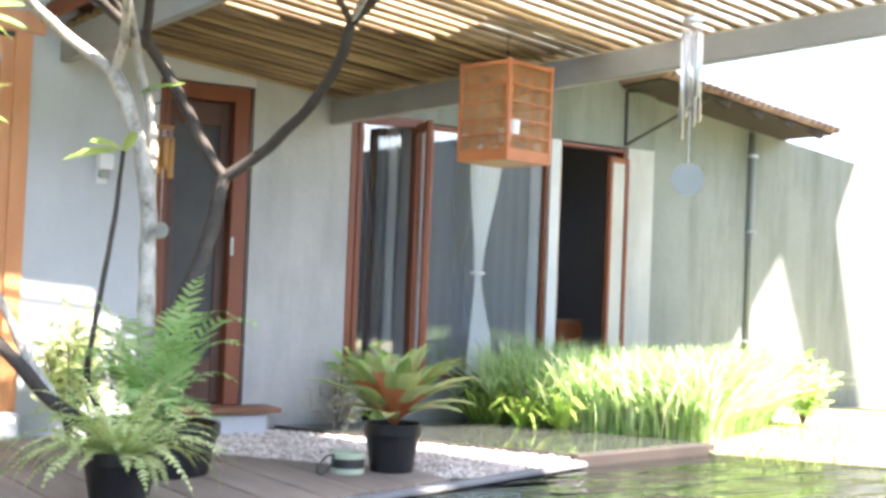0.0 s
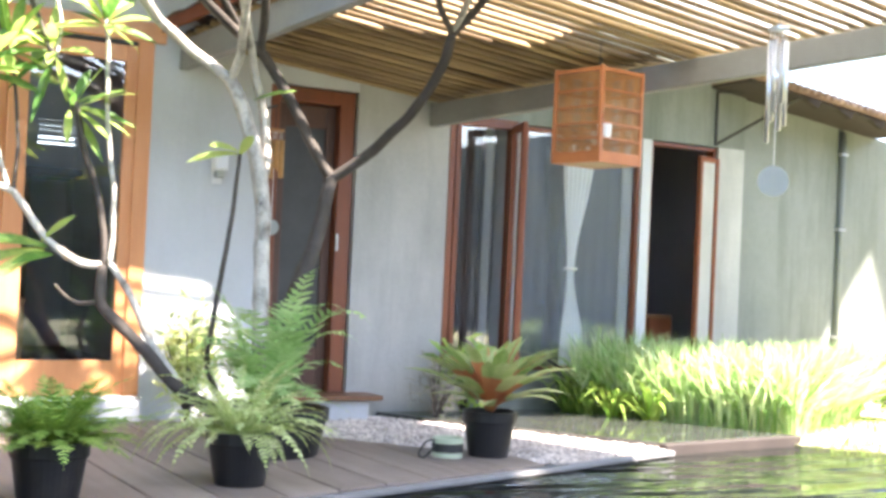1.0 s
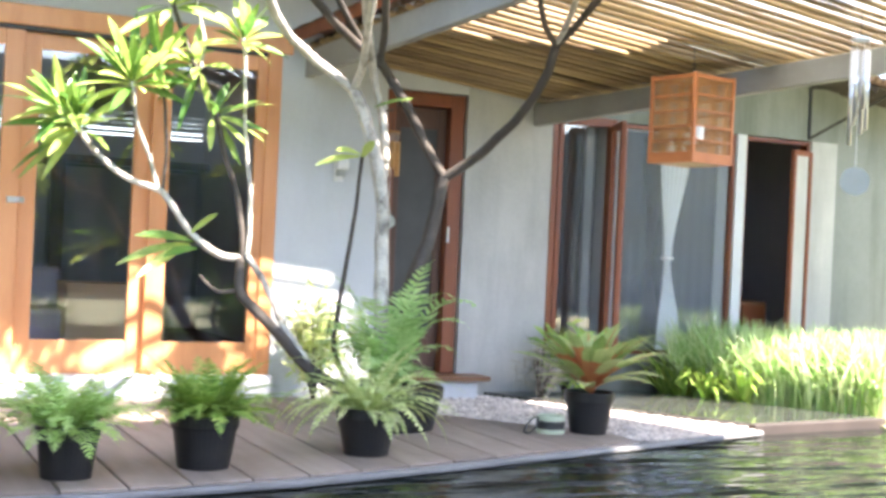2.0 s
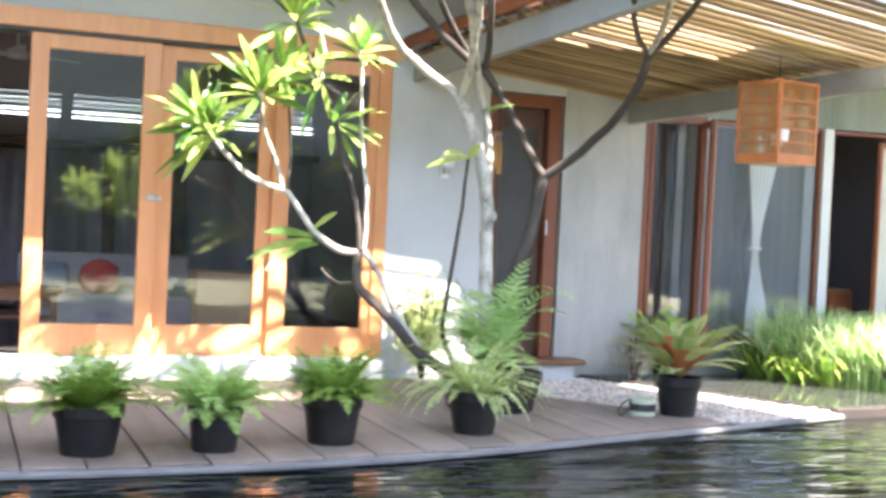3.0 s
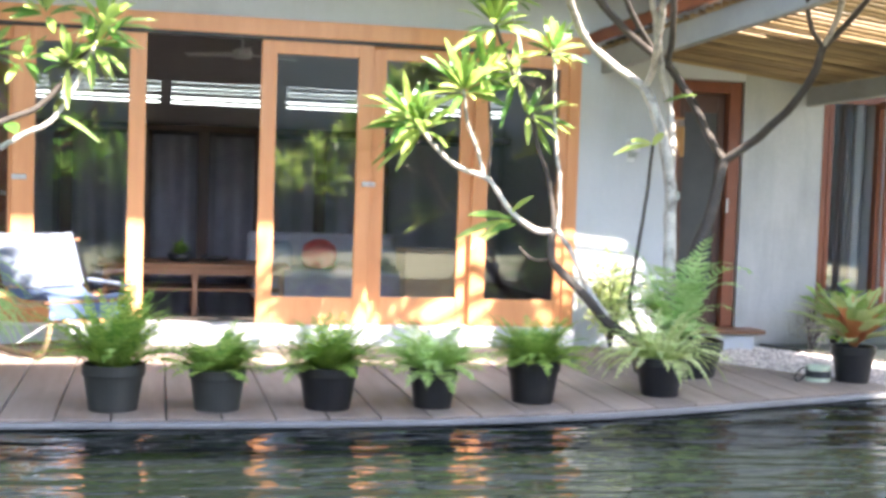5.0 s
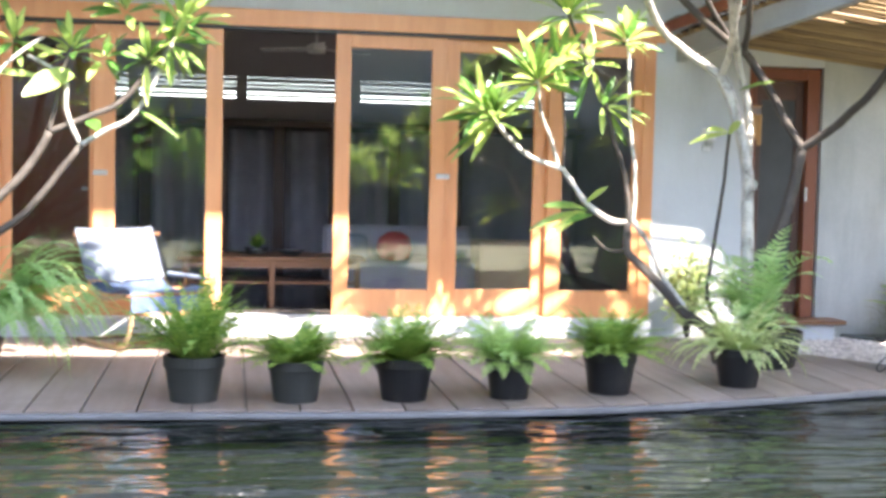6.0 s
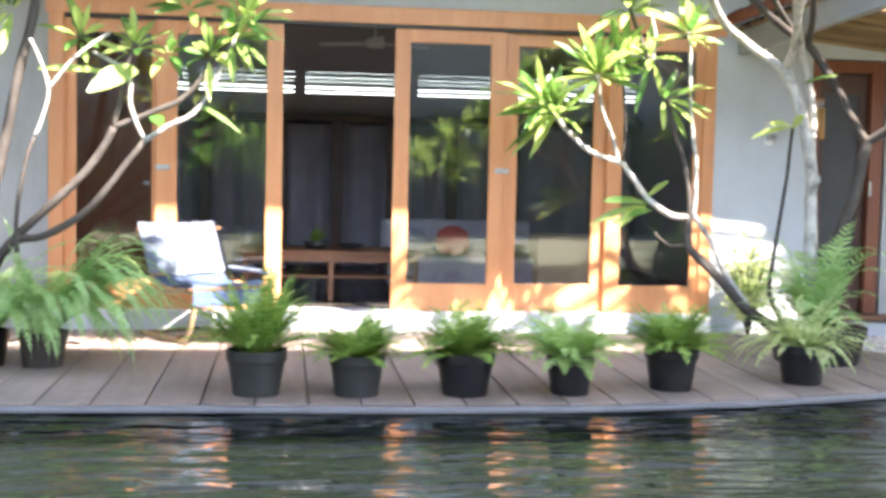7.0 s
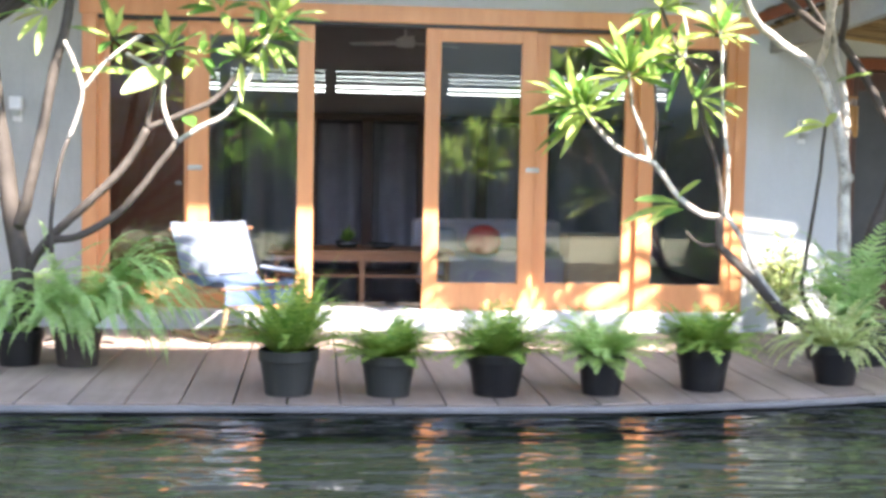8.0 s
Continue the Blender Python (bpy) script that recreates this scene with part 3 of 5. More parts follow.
    c = thing("curtain", "sheer white curtain tied in at the middle", "curtain")
    part("cloth", bm, CURTAIN, c, smooth=True)
    part("tie", tube(bmesh.new(), [(6.17 + 0.05 * math.cos(a), 0.13 + 0.035 * math.sin(a), 1.12) for a in np.linspace(0, 6.28, 13)], 0.012, 6), WHITE, c)
    # the two grey sheets are added to give the panes their reflected tone
    for x0, x1, matl, lab in ((4.97, 5.40, PANEGREY, "dark grey sheet standing in for the narrow pane's reflection"), (5.80, 6.80, PANEBLUE, "blue grey sheet added behind the wide window glass"), (6.77, 6.89, CURTAIN, "narrow white curtain gathered at the window side"), (5.42, 5.49, CURTAIN, "narrow white curtain gathered behind the casement")):
        bm = bmesh.new()
        n = 40
        blind = matl is not CURTAIN
        back, fold = (0.30, 0.003) if blind else (0.28, 0.010)
        up = [bm.verts.new((x0 + (x1 - x0) * k / n, back + fold * math.sin(k * 1.4), 2.18)) for k in range(n + 1)]
        dn = [bm.verts.new((x0 + (x1 - x0) * k / n, back + fold * math.sin(k * 1.4 + 0.3), 0.32)) for k in range(n + 1)]
        for k in range(n):
            bm.faces.new((up[k], up[k + 1], dn[k + 1], dn[k]))
        c = thing("curtain", lab, "curtain")
        part("cloth", bm, matl, c, smooth=True)
        part("rod", tube(bmesh.new(), ((x0, back, 2.19), (x1, back, 2.19)), 0.01, 8), STEEL, c)


windows()


# ---------------------------------------------------------------- bamboo pergola
def along(p, q, t):
    return Vector(p).lerp(Vector(q), t)


LEFT_A, LEFT_B = (2.87, -0.004, 2.30), (3.77, -4.3, 2.78)
RIGHT_A, RIGHT_B = (4.775, -0.004, 2.11), (6.22, -4.3, 2.45)


def beam_bm(a, b, width, height):
    a, b = Vector(a), Vector(b)
    bm = bmesh.new()
    d = (b - a)
    s = d.cross(Vector((0, 0, 1))).normalized() * width / 2
    lo = [bm.verts.new(p) for p in (a - s, a + s, b + s, b - s)]
    hi = [bm.verts.new(p + Vector((0, 0, height))) for p in (a - s, a + s, b + s, b - s)]
    bm.faces.new(lo[::-1])
    bm.faces.new(hi)
    for i in range(4):
        j = (i + 1) % 4
        bm.faces.new((lo[i], lo[j], hi[j], hi[i]))
    bmesh.ops.recalc_face_normals(bm, faces=bm.faces)
    bmesh.ops.bevel(bm, geom=list(bm.edges), offset=0.006, segments=1, affect="EDGES")
    return bm


def pergola():
    t = thing("pergola", "lean-to pergola of bamboo poles on grey painted beams", "pergola")
    part("beam", beam_bm(LEFT_A, LEFT_B, 0.07, 0.19), BEAM, t, "grey painted beam")
    part("beam", beam_bm(RIGHT_A, RIGHT_B, 0.07, 0.165), BEAM, t, "grey painted beam")
    rnd = random.Random(3)
    n = 46
    for i in range(n):
        s = (i + 0.5) / n
        p = along(LEFT_A, LEFT_B, s) + Vector((-0.06, 0, 0.19))
        q = along(RIGHT_A, RIGHT_B, s) + Vector((0.12, 0, 0.165))
        r = rnd.uniform(0.017, 0.025)
        jig = [Vector((0, rnd.uniform(-0.009, 0.009), rnd.uniform(-0.004, 0.004) + r)) for _ in range(4)]
        pts = [p.lerp(q, k / 3) + jig[k] for k in range(4)]
        part("slat", tube(bmesh.new(), pts, [r * rnd.uniform(0.9, 1.1) for _ in pts], 7), BAMBOO, t, smooth=True)
    # boards laid over the poles next to the house, cut aslant to steer the sun
    cover = bmesh.new()
    ring = [along(LEFT_A, LEFT_B, 0.0), along(LEFT_A, LEFT_B, 0.18), along(RIGHT_A, RIGHT_B, 0.42), along(RIGHT_A, RIGHT_B, 0.0)]
    lift = (0.24, 0.24, 0.215, 0.215)
    lo = [cover.verts.new(p + Vector((0, 0, k))) for p, k in zip(ring, lift)]
    hi = [cover.verts.new(p + Vector((0, 0, k + 0.02))) for p, k in zip(ring, lift)]
    cover.faces.new(lo)
    cover.faces.new(hi[::-1])
    for k in range(4):
        j = (k + 1) % 4
        cover.faces.new((lo[j], lo[k], hi[k], hi[j]))
    bmesh.ops.recalc_face_normals(cover, faces=cover.faces)
    part("sheathing", cover, EAVEWOOD, t, "dark boards over the poles")
    # added frosted sheet over the outer poles, blurring the sun's stripes
    sh = bmesh.new()
    ring = [along(LEFT_A, LEFT_B, 0.44) + Vector((0.0, 0, 0.245)), along(LEFT_A, LEFT_B, 1.0) + Vector((0.0, 0, 0.245)),
            along(RIGHT_A, RIGHT_B, 1.0) + Vector((0.1, 0, 0.22)), along(RIGHT_A, RIGHT_B, 0.44) + Vector((0.1, 0, 0.22))]
    lo = [sh.verts.new(p) for p in ring]
    hi = [sh.verts.new(p + Vector((0, 0, 0.004))) for p in ring]
    sh.faces.new(lo)
    sh.faces.new(hi[::-1])
    for k in range(4):
        sh.faces.new((lo[(k + 1) % 4], lo[k], hi[k], hi[(k + 1) % 4]))
    bmesh.ops.recalc_face_normals(sh, faces=sh.faces)
    part("diffuser_sheet", sh, SHEET, t, "frosted white sheet added to soften the sun")
    # clay tiles along the outer verge
    for i in range(15):
        a = along(LEFT_A, LEFT_B, (i + 0.3) / 17) + Vector((-0.02, 0, 0.30))
        bm = bmesh.new()
        prof = [(-0.16 + 0.04 * k, 0.035 * math.sin(k * math.pi / 3.5) ** 2) for k in range(9)]
        f = [bm.verts.new(a + Vector((u, -0.15, w + 0.02))) for u, w in prof]
        b = [bm.verts.new(a + Vector((u, 0.17, w))) for u, w in prof]
        for k in range(8):
            bm.faces.new((f[k], f[k + 1], b[k + 1], b[k]))
        r = bmesh.ops.solidify(bm, geom=bm.faces[:], thickness=0.014)
        part("roof_tile", bm, TILE, t)
    part("fascia", beam_bm(along(LEFT_A, LEFT_B, 0) + Vector((-0.16, 0, 0.22)), along(LEFT_A, LEFT_B, 1) + Vector((-0.16, 0, 0.22)), 0.03, 0.09), REDWOOD, t, "dark red fascia board")


pergola()


def garden_roof():
    """Tiled verge that slopes down over the garden wall, with purlin ends below."""
    t = thing("tiled_verge", "sloping clay tile verge with dark purlin ends on the garden wall", "roof")
    a, b = Vector((7.55, -0.40, 2.778)), Vector((9.64, -0.40, 2.53))
    deck_up = bmesh.new()
    lo = [deck_up.verts.new(p) for p in (a + Vector((0, 0.02, -0.045)), b + Vector((0, 0.02, -0.045)), b + Vector((0.1, 0.66, -0.03)), a + Vector((0.1, 0.66, -0.03)))]
    hi = [deck_up.verts.new(v.co + Vector((0, 0, 0.022))) for v in lo]
    deck_up.faces.new(lo[::-1])
    deck_up.faces.new(hi)
    for k in range(4):
        deck_up.faces.new((lo[k], lo[(k + 1) % 4], hi[(k + 1) % 4], hi[k]))
    part("roof_board", deck_up, EAVEWOOD, t, "dark boards under the tiles")
    n = 27
    for i in range(n):
        p = a.lerp(b, i / (n - 1))
        bm = bmesh.new()
        tube(bm, (p + Vector((0, -0.05, 0.005)), p + Vector((0.1, 0.66, 0.02))), 0.034, 8)
        part("roof_tile", bm, TILE, t, smooth=True)
    for i in range(5):
        p = a.lerp(b, 0.14 + i * 0.19)
        bm = bmesh.new()
        low = [bm.verts.new(p + Vector((u, w, z))) for w in (-0.01, 0.05) for u, z in ((-0.10, -0.048), (0.09, -0.048), (0.045, -0.115))]
        bm.faces.new(low[:3])
        bm.faces.new(low[3:][::-1])
        for k in range(3):
            bm.faces.new((low[k], low[3 + k], low[3 + (k + 1) % 3], low[(k + 1) % 3]))
        bmesh.ops.recalc_face_normals(bm, faces=bm.faces)
        part("purlin", bm, EAVEWOOD, t)
    pipe = thing("downpipe", "grey plastic downpipe fixed to the garden wall", "pipe", (9.30, 0.235, 0))
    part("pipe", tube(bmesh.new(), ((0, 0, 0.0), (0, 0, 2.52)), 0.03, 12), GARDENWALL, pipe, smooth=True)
    for z in (0.6, 1.6, 2.3):
        part("clip", boxes((-0.045, -0.03, z, 0.045, 0.03, z + 0.025)), STEEL, pipe)
    br = thing("wall_bracket", "dark iron triangular bracket on the wall", "bracket", (7.70, 0.19, 0))
    for p, q in (((0, 0, 2.25), (0, 0, 2.72)), ((0, 0, 2.72), (0.55, -0.55, 2.72)), ((0, 0, 2.26), (0.52, -0.52, 2.70))):
        part("bar", tube(bmesh.new(), (p, q), 0.014, 6), IRON, br)


garden_roof()


# ---------------------------------------------------------------- hanging things
def birdcage():
    t = thing("birdcage", "square orange bamboo birdcage with a peaked top, hanging", "birdcage", (4.87, -1.9, 1.735), turn=12)
    w, h = 0.182, 0.545
    for z, k in ((0.0, 0.05), (0.05, 0.018), (0.14, 0.010), (0.23, 0.012), (0.33, 0.010), (0.43, 0.012), (h, 0.022)):
        for i in range(4):
            a = Matrix.Rotation(i * math.pi / 2, 4, "Z")
            bm = boxes((-w - 0.008, -w - 0.01, z, w + 0.008, -w + 0.01, z + k))
            bm.transform(a)
            part("rail", bm, CAGEWOOD, t)
    part("floor", boxes((-w, -w, 0.002, w, w, 0.014)), PLYWOOD, t, "pale plywood floor")
    for i in range(4):
        a = Matrix.Rotation(i * math.pi / 2, 4, "Z")
        bm = boxes((-w - 0.013, -w - 0.013, 0, -w + 0.013, -w + 0.013, h + 0.03), bevel=0.003)
        bm.transform(a)
        part("post", bm, CAGEWOOD, t)
        for k in range(1, 22):
            x = -w + 2 * w * k / 22
            rod = tube(bmesh.new(), ((x, -w, 0.04), (x, -w, h), (x * 0.12, -w * 0.12, h + 0.045)), 0.0036, 5)
            rod.transform(a)
            part("rod", rod, CAGEWIRE, t)
    part("crown", lathe([(0.0, h + 0.03), (0.035, h + 0.032), (0.03, h + 0.055), (0.0, h + 0.065)], 12), CAGEWOOD, t)
    hook = [(0, 0, h + 0.06), (0, 0, h + 0.085), (0.012, 0, h + 0.10), (0, 0, h + 0.115), (-0.008, 0, h + 0.105)]
    part("hook", tube(bmesh.new(), smooth_line(hook, 4), 0.006, 6), IRON, t)
    part("cord", tube(bmesh.new(), ((0, 0, h + 0.11), (0, 0, h + 0.255)), 0.003, 5), IRON, t)
    for x, y in ((-0.12, -0.16), (0.14, 0.12)):
        cup = lathe([(0.0, 0.12), (0.04, 0.12), (0.045, 0.20), (0.04, 0.20), (0.036, 0.13), (0.0, 0.13)], 14)
        cup.transform(Matrix.Translation((x, y, 0.03)))
        part("feeder", cup, WHITE, t, "small white feeding cup")
    part("perch", tube(bmesh.new(), ((-w, 0.03, 0.24), (w, 0.03, 0.24)), 0.008, 7), BROWNWOOD, t)


birdcage()


def tube_chime(name, label, at, tubes, top, material, disc_z, disc_r, disc_turn, cap_r, disc_mat):
    t = thing(name, label, "wind chime", at)
    cap = lathe([(0.0, top + 0.02), (cap_r, top + 0.015), (cap_r, top), (0.0, top)], 18)
    part("cap", cap, material, t)
    n = len(tubes)
    for i, (length, r) in enumerate(tubes):
        a = 2 * math.pi * i / n + 0.4
        x, y = cap_r * 0.8 * math.cos(a), cap_r * 0.8 * math.sin(a)
        bm = tube(bmesh.new(), ((x, y, top - 0.06), (x, y, top - 0.06 - length)), r, 10)
        tu = part("tube", bm, material, t, smooth=True)
        part("string", tube(bmesh.new(), ((x, y, top), (x, y, top - 0.06)), 0.0018, 4), WHITE, tu)
    part("cord", tube(bmesh.new(), ((0, 0, top), (0, 0, disc_z)), 0.0022, 4), WHITE, t)
    part("cord", tube(bmesh.new(), ((0, 0, top + 0.02), (0, 0, top + 0.16)), 0.003, 4), IRON, t)
    d = lathe([(0.0, -0.003), (disc_r, -0.003), (disc_r, 0.003), (0.0, 0.003)], 32)
    d.transform(Matrix.Translation((0, 0, disc_z)) @ Matrix.Rotation(disc_turn, 4, "Z") @ Matrix.Rotation(math.pi / 2, 4, "X"))
    part("wind_catcher", d, disc_mat, t, "pale round disc")
    return t


tube_chime("wind_chime", "silver tube wind chime with a pale disc, hanging", (5.165, -3.1, 0),
           [(0.48, 0.012), (0.43, 0.012), (0.55, 0.012), (0.39, 0.012), (0.34, 0.012), (0.46, 0.012)], 2.43, ALU, 1.61, 0.083, radians(-35), 0.055, FROST)
tube_chime("wind_chime", "brown bamboo wind chime with a pale disc, hanging", (3.44, -0.25, 0),
           [(0.20, 0.018), (0.25, 0.018), (0.17, 0.018), (0.23, 0.018), (0.19, 0.018), (0.25, 0.018)], 1.93, CAGEWIRE, 1.29, 0.052, radians(-10), 0.06, FROST)


hk = thing("hook_bracket", "small dark iron hook over the side door", "bracket", (3.44, 0, 2.09))
part("arm", tube(bmesh.new(), ((0, 0.0, 0.012), (0, -0.27, 0.012)), 0.007, 6), IRON, hk)


def wall_lamp(x, z, lab):
    t = thing("wall_lamp", lab, "wall lamp", (x, 0, z))
    part("plate", boxes((-0.035, -0.02, -0.09, 0.035, 0.0, 0.05), bevel=0.004), WHITE, t)
    part("box", boxes((-0.045, -0.11, 0.0, 0.045, -0.021, 0.10), bevel=0.008), WHITE, t)
    part("cover", boxes((-0.03, -0.085, -0.05, 0.03, -0.03, -0.001), bevel=0.006), FROST, t)


wall_lamp(3.13, 1.655, "small white box lamp on the plain wall")
wall_lamp(-3.18, 1.69, "small white box lamp on the plain wall")
wall_lamp(-3.36, 2.18, "small white switch box high on the wall")


# ---------------------------------------------------------------- inside the living room
def living_room():
    # clerestory louvres: daylight between slats
    t = thing("louvre_window", "high louvre window with white horizontal slats, daylight behind", "window", (0, 4.6, 1.845), kind="structure")
    for z0, z1 in ((-0.02, 0.290), (0.310, 0.345), (0.366, 0.420), (0.427, 0.465), (0.473, 0.525), (0.531, 0.625)):
        part("slat", boxes((-2.9, -0.03, z0, 3.3, 0.02, z1)), DARKWALL, t)
    for x in (-1.9, -0.70, 0.60, 1.75, 2.85):
        part("post", boxes((x - 0.06, -0.07, -0.02, x + 0.06, -0.031, 0.62)), DARKWALL, t)
    # dark drapes across the back
    for x0, x1 in ((-2.8, -1.9), (-1.85, -1.05), (-1.0, -0.2), (-0.12, 0.75), (0.85, 1.7), (1.8, 3.2)):
        bm = bmesh.new()
        n = 36
        up = [bm.verts.new((x0 + (x1 - x0) * k / n, 4.48 + 0.05 * math.sin(k * 0.45), 1.77)) for k in range(n + 1)]
        dn = [bm.verts.new((x0 + (x1 - x0) * k / n, 4.48 + 0.06 * math.sin(k * 0.45 + 0.15), 0.17)) for k in range(n + 1)]
        for k in range(n):
            bm.faces.new((up[k], up[k + 1], dn[k + 1], dn[k]))
        c = thing("drape", "long dark grey drape hung across the back wall", "curtain", group="drapes of the living room")
        part("cloth", bm, DRAPE, c, smooth=True)
        part("rod", tube(bmesh.new(), ((x0 - 0.03, 4.48, 1.79), (x1 + 0.03, 4.48, 1.79)), 0.012, 6), IRON, c)
    # timber posts of the partition in front of the drapes
    part_frame = thing("partition", "dark timber framed partition before the back wall", "partition", (0, 4.33, 0.145), kind="structure")
    for x in (-2.6, -1.75, -0.90, -0.27, 0.36, 1.05, 1.78, 2.75):
        part("post", boxes((x - 0.065, -0.03, 0, x + 0.065, 0.03, 1.66), bevel=0.004), DARKWOOD, part_frame)
    part("head", boxes((-2.9, -0.034, 1.661, 3.3, 0.034, 1.74), bevel=0.004), DARKWOOD, part_frame)
    tb = thing("table", "low brown wooden table with slim square legs", "table", (-0.41, 1.0, 0.145))
    part("tabletop", boxes((-0.85, -0.35, 0.40, 0.75, 0.35, 0.435), bevel=0.006), BROWNWOOD, tb)
    part("shelf", boxes((-0.8, -0.30, 0.20, 0.7, 0.32, 0.22), bevel=0.004), BROWNWOOD, tb)
    part("apron", boxes((-0.8, -0.325, 0.34, 0.7, -0.30, 0.40)), BROWNWOOD, tb)
    for x in (-0.8, -0.07, 0.66):
        for y in (-0.33, 0.29):
            part("leg", boxes((x, y, 0, x + 0.045, y + 0.045, 0.40), bevel=0.004), BROWNWOOD, tb)
    bowl = thing("bowl", "dark shallow bowl on the low table", "bowl", (-0.28, 1.0, 0.58))
    part("shell", lathe([(0.0, 0.0), (0.06, 0.0), (0.13, 0.045), (0.125, 0.045), (0.05, 0.012), (0.0, 0.012)], 20), IRON, bowl, smooth=True)
    pl = thing("table_plant", "small dark green plant in a bowl on the table", "plant", (-0.58, 1.05, 0.58))
    part("bowl", lathe([(0.0, 0.0), (0.08, 0.0), (0.11, 0.06), (0.10, 0.06), (0.0, 0.05)], 16), IRON, pl, smooth=True)
    bm = bmesh.new()
    rnd = random.Random(9)
    for _ in range(70):
        a, e, l = rnd.uniform(0, 6.3), rnd.uniform(0.3, 1.3), rnd.uniform(0.08, 0.16)
        blade(bm, (0, 0, 0.05), (l * math.cos(a) * math.cos(e), l * math.sin(a) * math.cos(e), 0.05 + l * math.sin(e)), 0.03, 0.1, 3)
    part("foliage", bm, FERN, pl)
    so = thing("sofa", "pale cushioned bench with a low back", "sofa", (0.74, 1.30, 0.145))
    part("seat", boxes((-0.7, -0.45, 0.12, 0.7, 0.35, 0.385), bevel=0.03), DRAPE, so)
    part("backrest", boxes((-0.7, 0.25, 0.386, 0.7, 0.38, 0.68), bevel=0.03), DRAPE, so)
    for x in (-0.65, 0.6):
        for y in (-0.3, 0.25):
            part("leg", boxes((x, y, 0, x + 0.05, y + 0.05, 0.12)), BROWNWOOD, so)
    cu = lathe([(0.0, 0.0), (0.13, 0.02), (0.165, 0.11), (0.14, 0.21), (0.06, 0.26), (0.0, 0.27)], 18)
    cs = tagged(new("cushion", finish("cushion", cu, REDCLOTH, True)), "plump round red cushion on the bench", "cushion")
    cs.matrix_world = pose(0.64, 1.06, 0.53, 0, 0, 0)
    cu = boxes((-0.13, -0.05, 0, 0.13, 0.05, 0.24), bevel=0.04)
    cs = tagged(new("cushion", finish("cushion", cu, CANVAS, True)), "square pale cushion leaning on the bench", "cushion")
    cs.matrix_world = pose(0.29, 1.12, 0.53, -12, 0, 10)
    cb = thing("sideboard", "pale plywood sideboard standing behind the glass", "sideboard", (1.66, 0.85, 0.145))
    part("body", boxes((-0.32, -0.2, 0.0, 0.40, 0.22, 0.57), bevel=0.006), PLYWOOD, cb)
    part("top", boxes((-0.33, -0.21, 0.571, 0.41, 0.23, 0.595), bevel=0.004), PLYWOOD, cb)
    fan = thing("ceiling_fan", "white ceiling fan with three blades", "fan", (0.01, 2.5, 2.53))
    part("hub", lathe([(0.0, -0.05), (0.09, -0.04), (0.10, 0.03), (0.03, 0.06), (0.0, 0.06)], 20), WHITE, fan, smooth=True)
    part("rod", tube(bmesh.new(), ((0, 0, 0.05), (0, 0, 0.42)), 0.014, 8), WHITE, fan)
    for a in (0.5, 2.6, 4.7):
        bm = boxes((0.10, -0.055, -0.006, 0.62, 0.055, 0.004), bevel=0.003)
        bm.transform(Matrix.Rotation(a, 4, "Z") @ Matrix.Rotation(0.2, 4, "X"))
        part("blade", bm, WHITE, fan)
    pd = thing("inner_door", "dark red wooden door at the end of the room", "door", (-2.42, 1.7, 0.145))
    part("leaf", boxes((-0.47, 0, 0, 0.47, 0.04, 2.25), bevel=0.005), REDWOOD, pd)
    part("knob", lathe([(0, 0), (0.03, 0.0), (0.03, 0.03), (0, 0.04)], 12), STEEL, pd).location = (0.3, -0.03, 0.95)


living_room()


# ---------------------------------------------------------------- deck chair
def deck_chair():
    t = thing("lounge_chair", "low bent timber lounge chair with blue white canvas", "chair", (-1.52, -0.52, 0.0), turn=33)
    for x in (-0.27, 0.27):
        bm = tube(bmesh.new(), smooth_line([(x, 0.30, 0.80), (x, 0.16, 0.52), (x, -0.02, 0.36), (x, -0.40, 0.40), (x, -0.48, 0.34), (x, -0.36, 0.05), (x, -0.02, 0.02), (x, 0.34, 0.02)], 5), 0.020, 8)
        part("side_frame", bm, PLYWOOD, t, "pale bent timber", smooth=True)
    for y, z in ((0.30, 0.80), (-0.49, 0.41), (0.30, 0.02), (-0.28, 0.05)):
        part("crossbar", tube(bmesh.new(), ((-0.34 if z > 0.3 else -0.30, y, z), (0.38 if z > 0.3 else 0.30, y, z)), 0.014, 8), BROWNWOOD, t)

    def sheet(pts, half, sag):
        bm = bmesh.new()
        rows = []
        for i, (y, z) in enumerate(pts):
            rows.append([bm.verts.new((half * (2 * k / 10 - 1), y, z - sag * (1 - (2 * k / 10 - 1) ** 2))) for k in range(11)])
        for a, b in zip(rows, rows[1:]):
            for k in range(10):
                bm.faces.new((a[k], a[k + 1], b[k + 1], b[k]))
        bmesh.ops.solidify(bm, geom=bm.faces[:], thickness=0.008)
        return bm

    part("back_canvas", sheet([(0.31, 0.86), (0.25, 0.74), (0.18, 0.60), (0.11, 0.48)], 0.325, 0.012), CANVAS, t, "sunlit pale canvas back", smooth=True)
    part("seat_canvas", sheet([(0.11, 0.475), (0.02, 0.42), (-0.16, 0.405), (-0.38, 0.455), (-0.48, 0.455), (-0.515, 0.38), (-0.50, 0.30)], 0.30, 0.02), BLUECANVAS, t, "faded blue canvas seat", smooth=True)
    part("armrest", boxes((0.32, -0.46, 0.50, 0.36, 0.08, 0.525), bevel=0.01), CANVAS, t)
    part("armrest", boxes((-0.36, -0.46, 0.50, -0.32, 0.08, 0.525), bevel=0.01), CANVAS, t)
    return t


deck_chair()


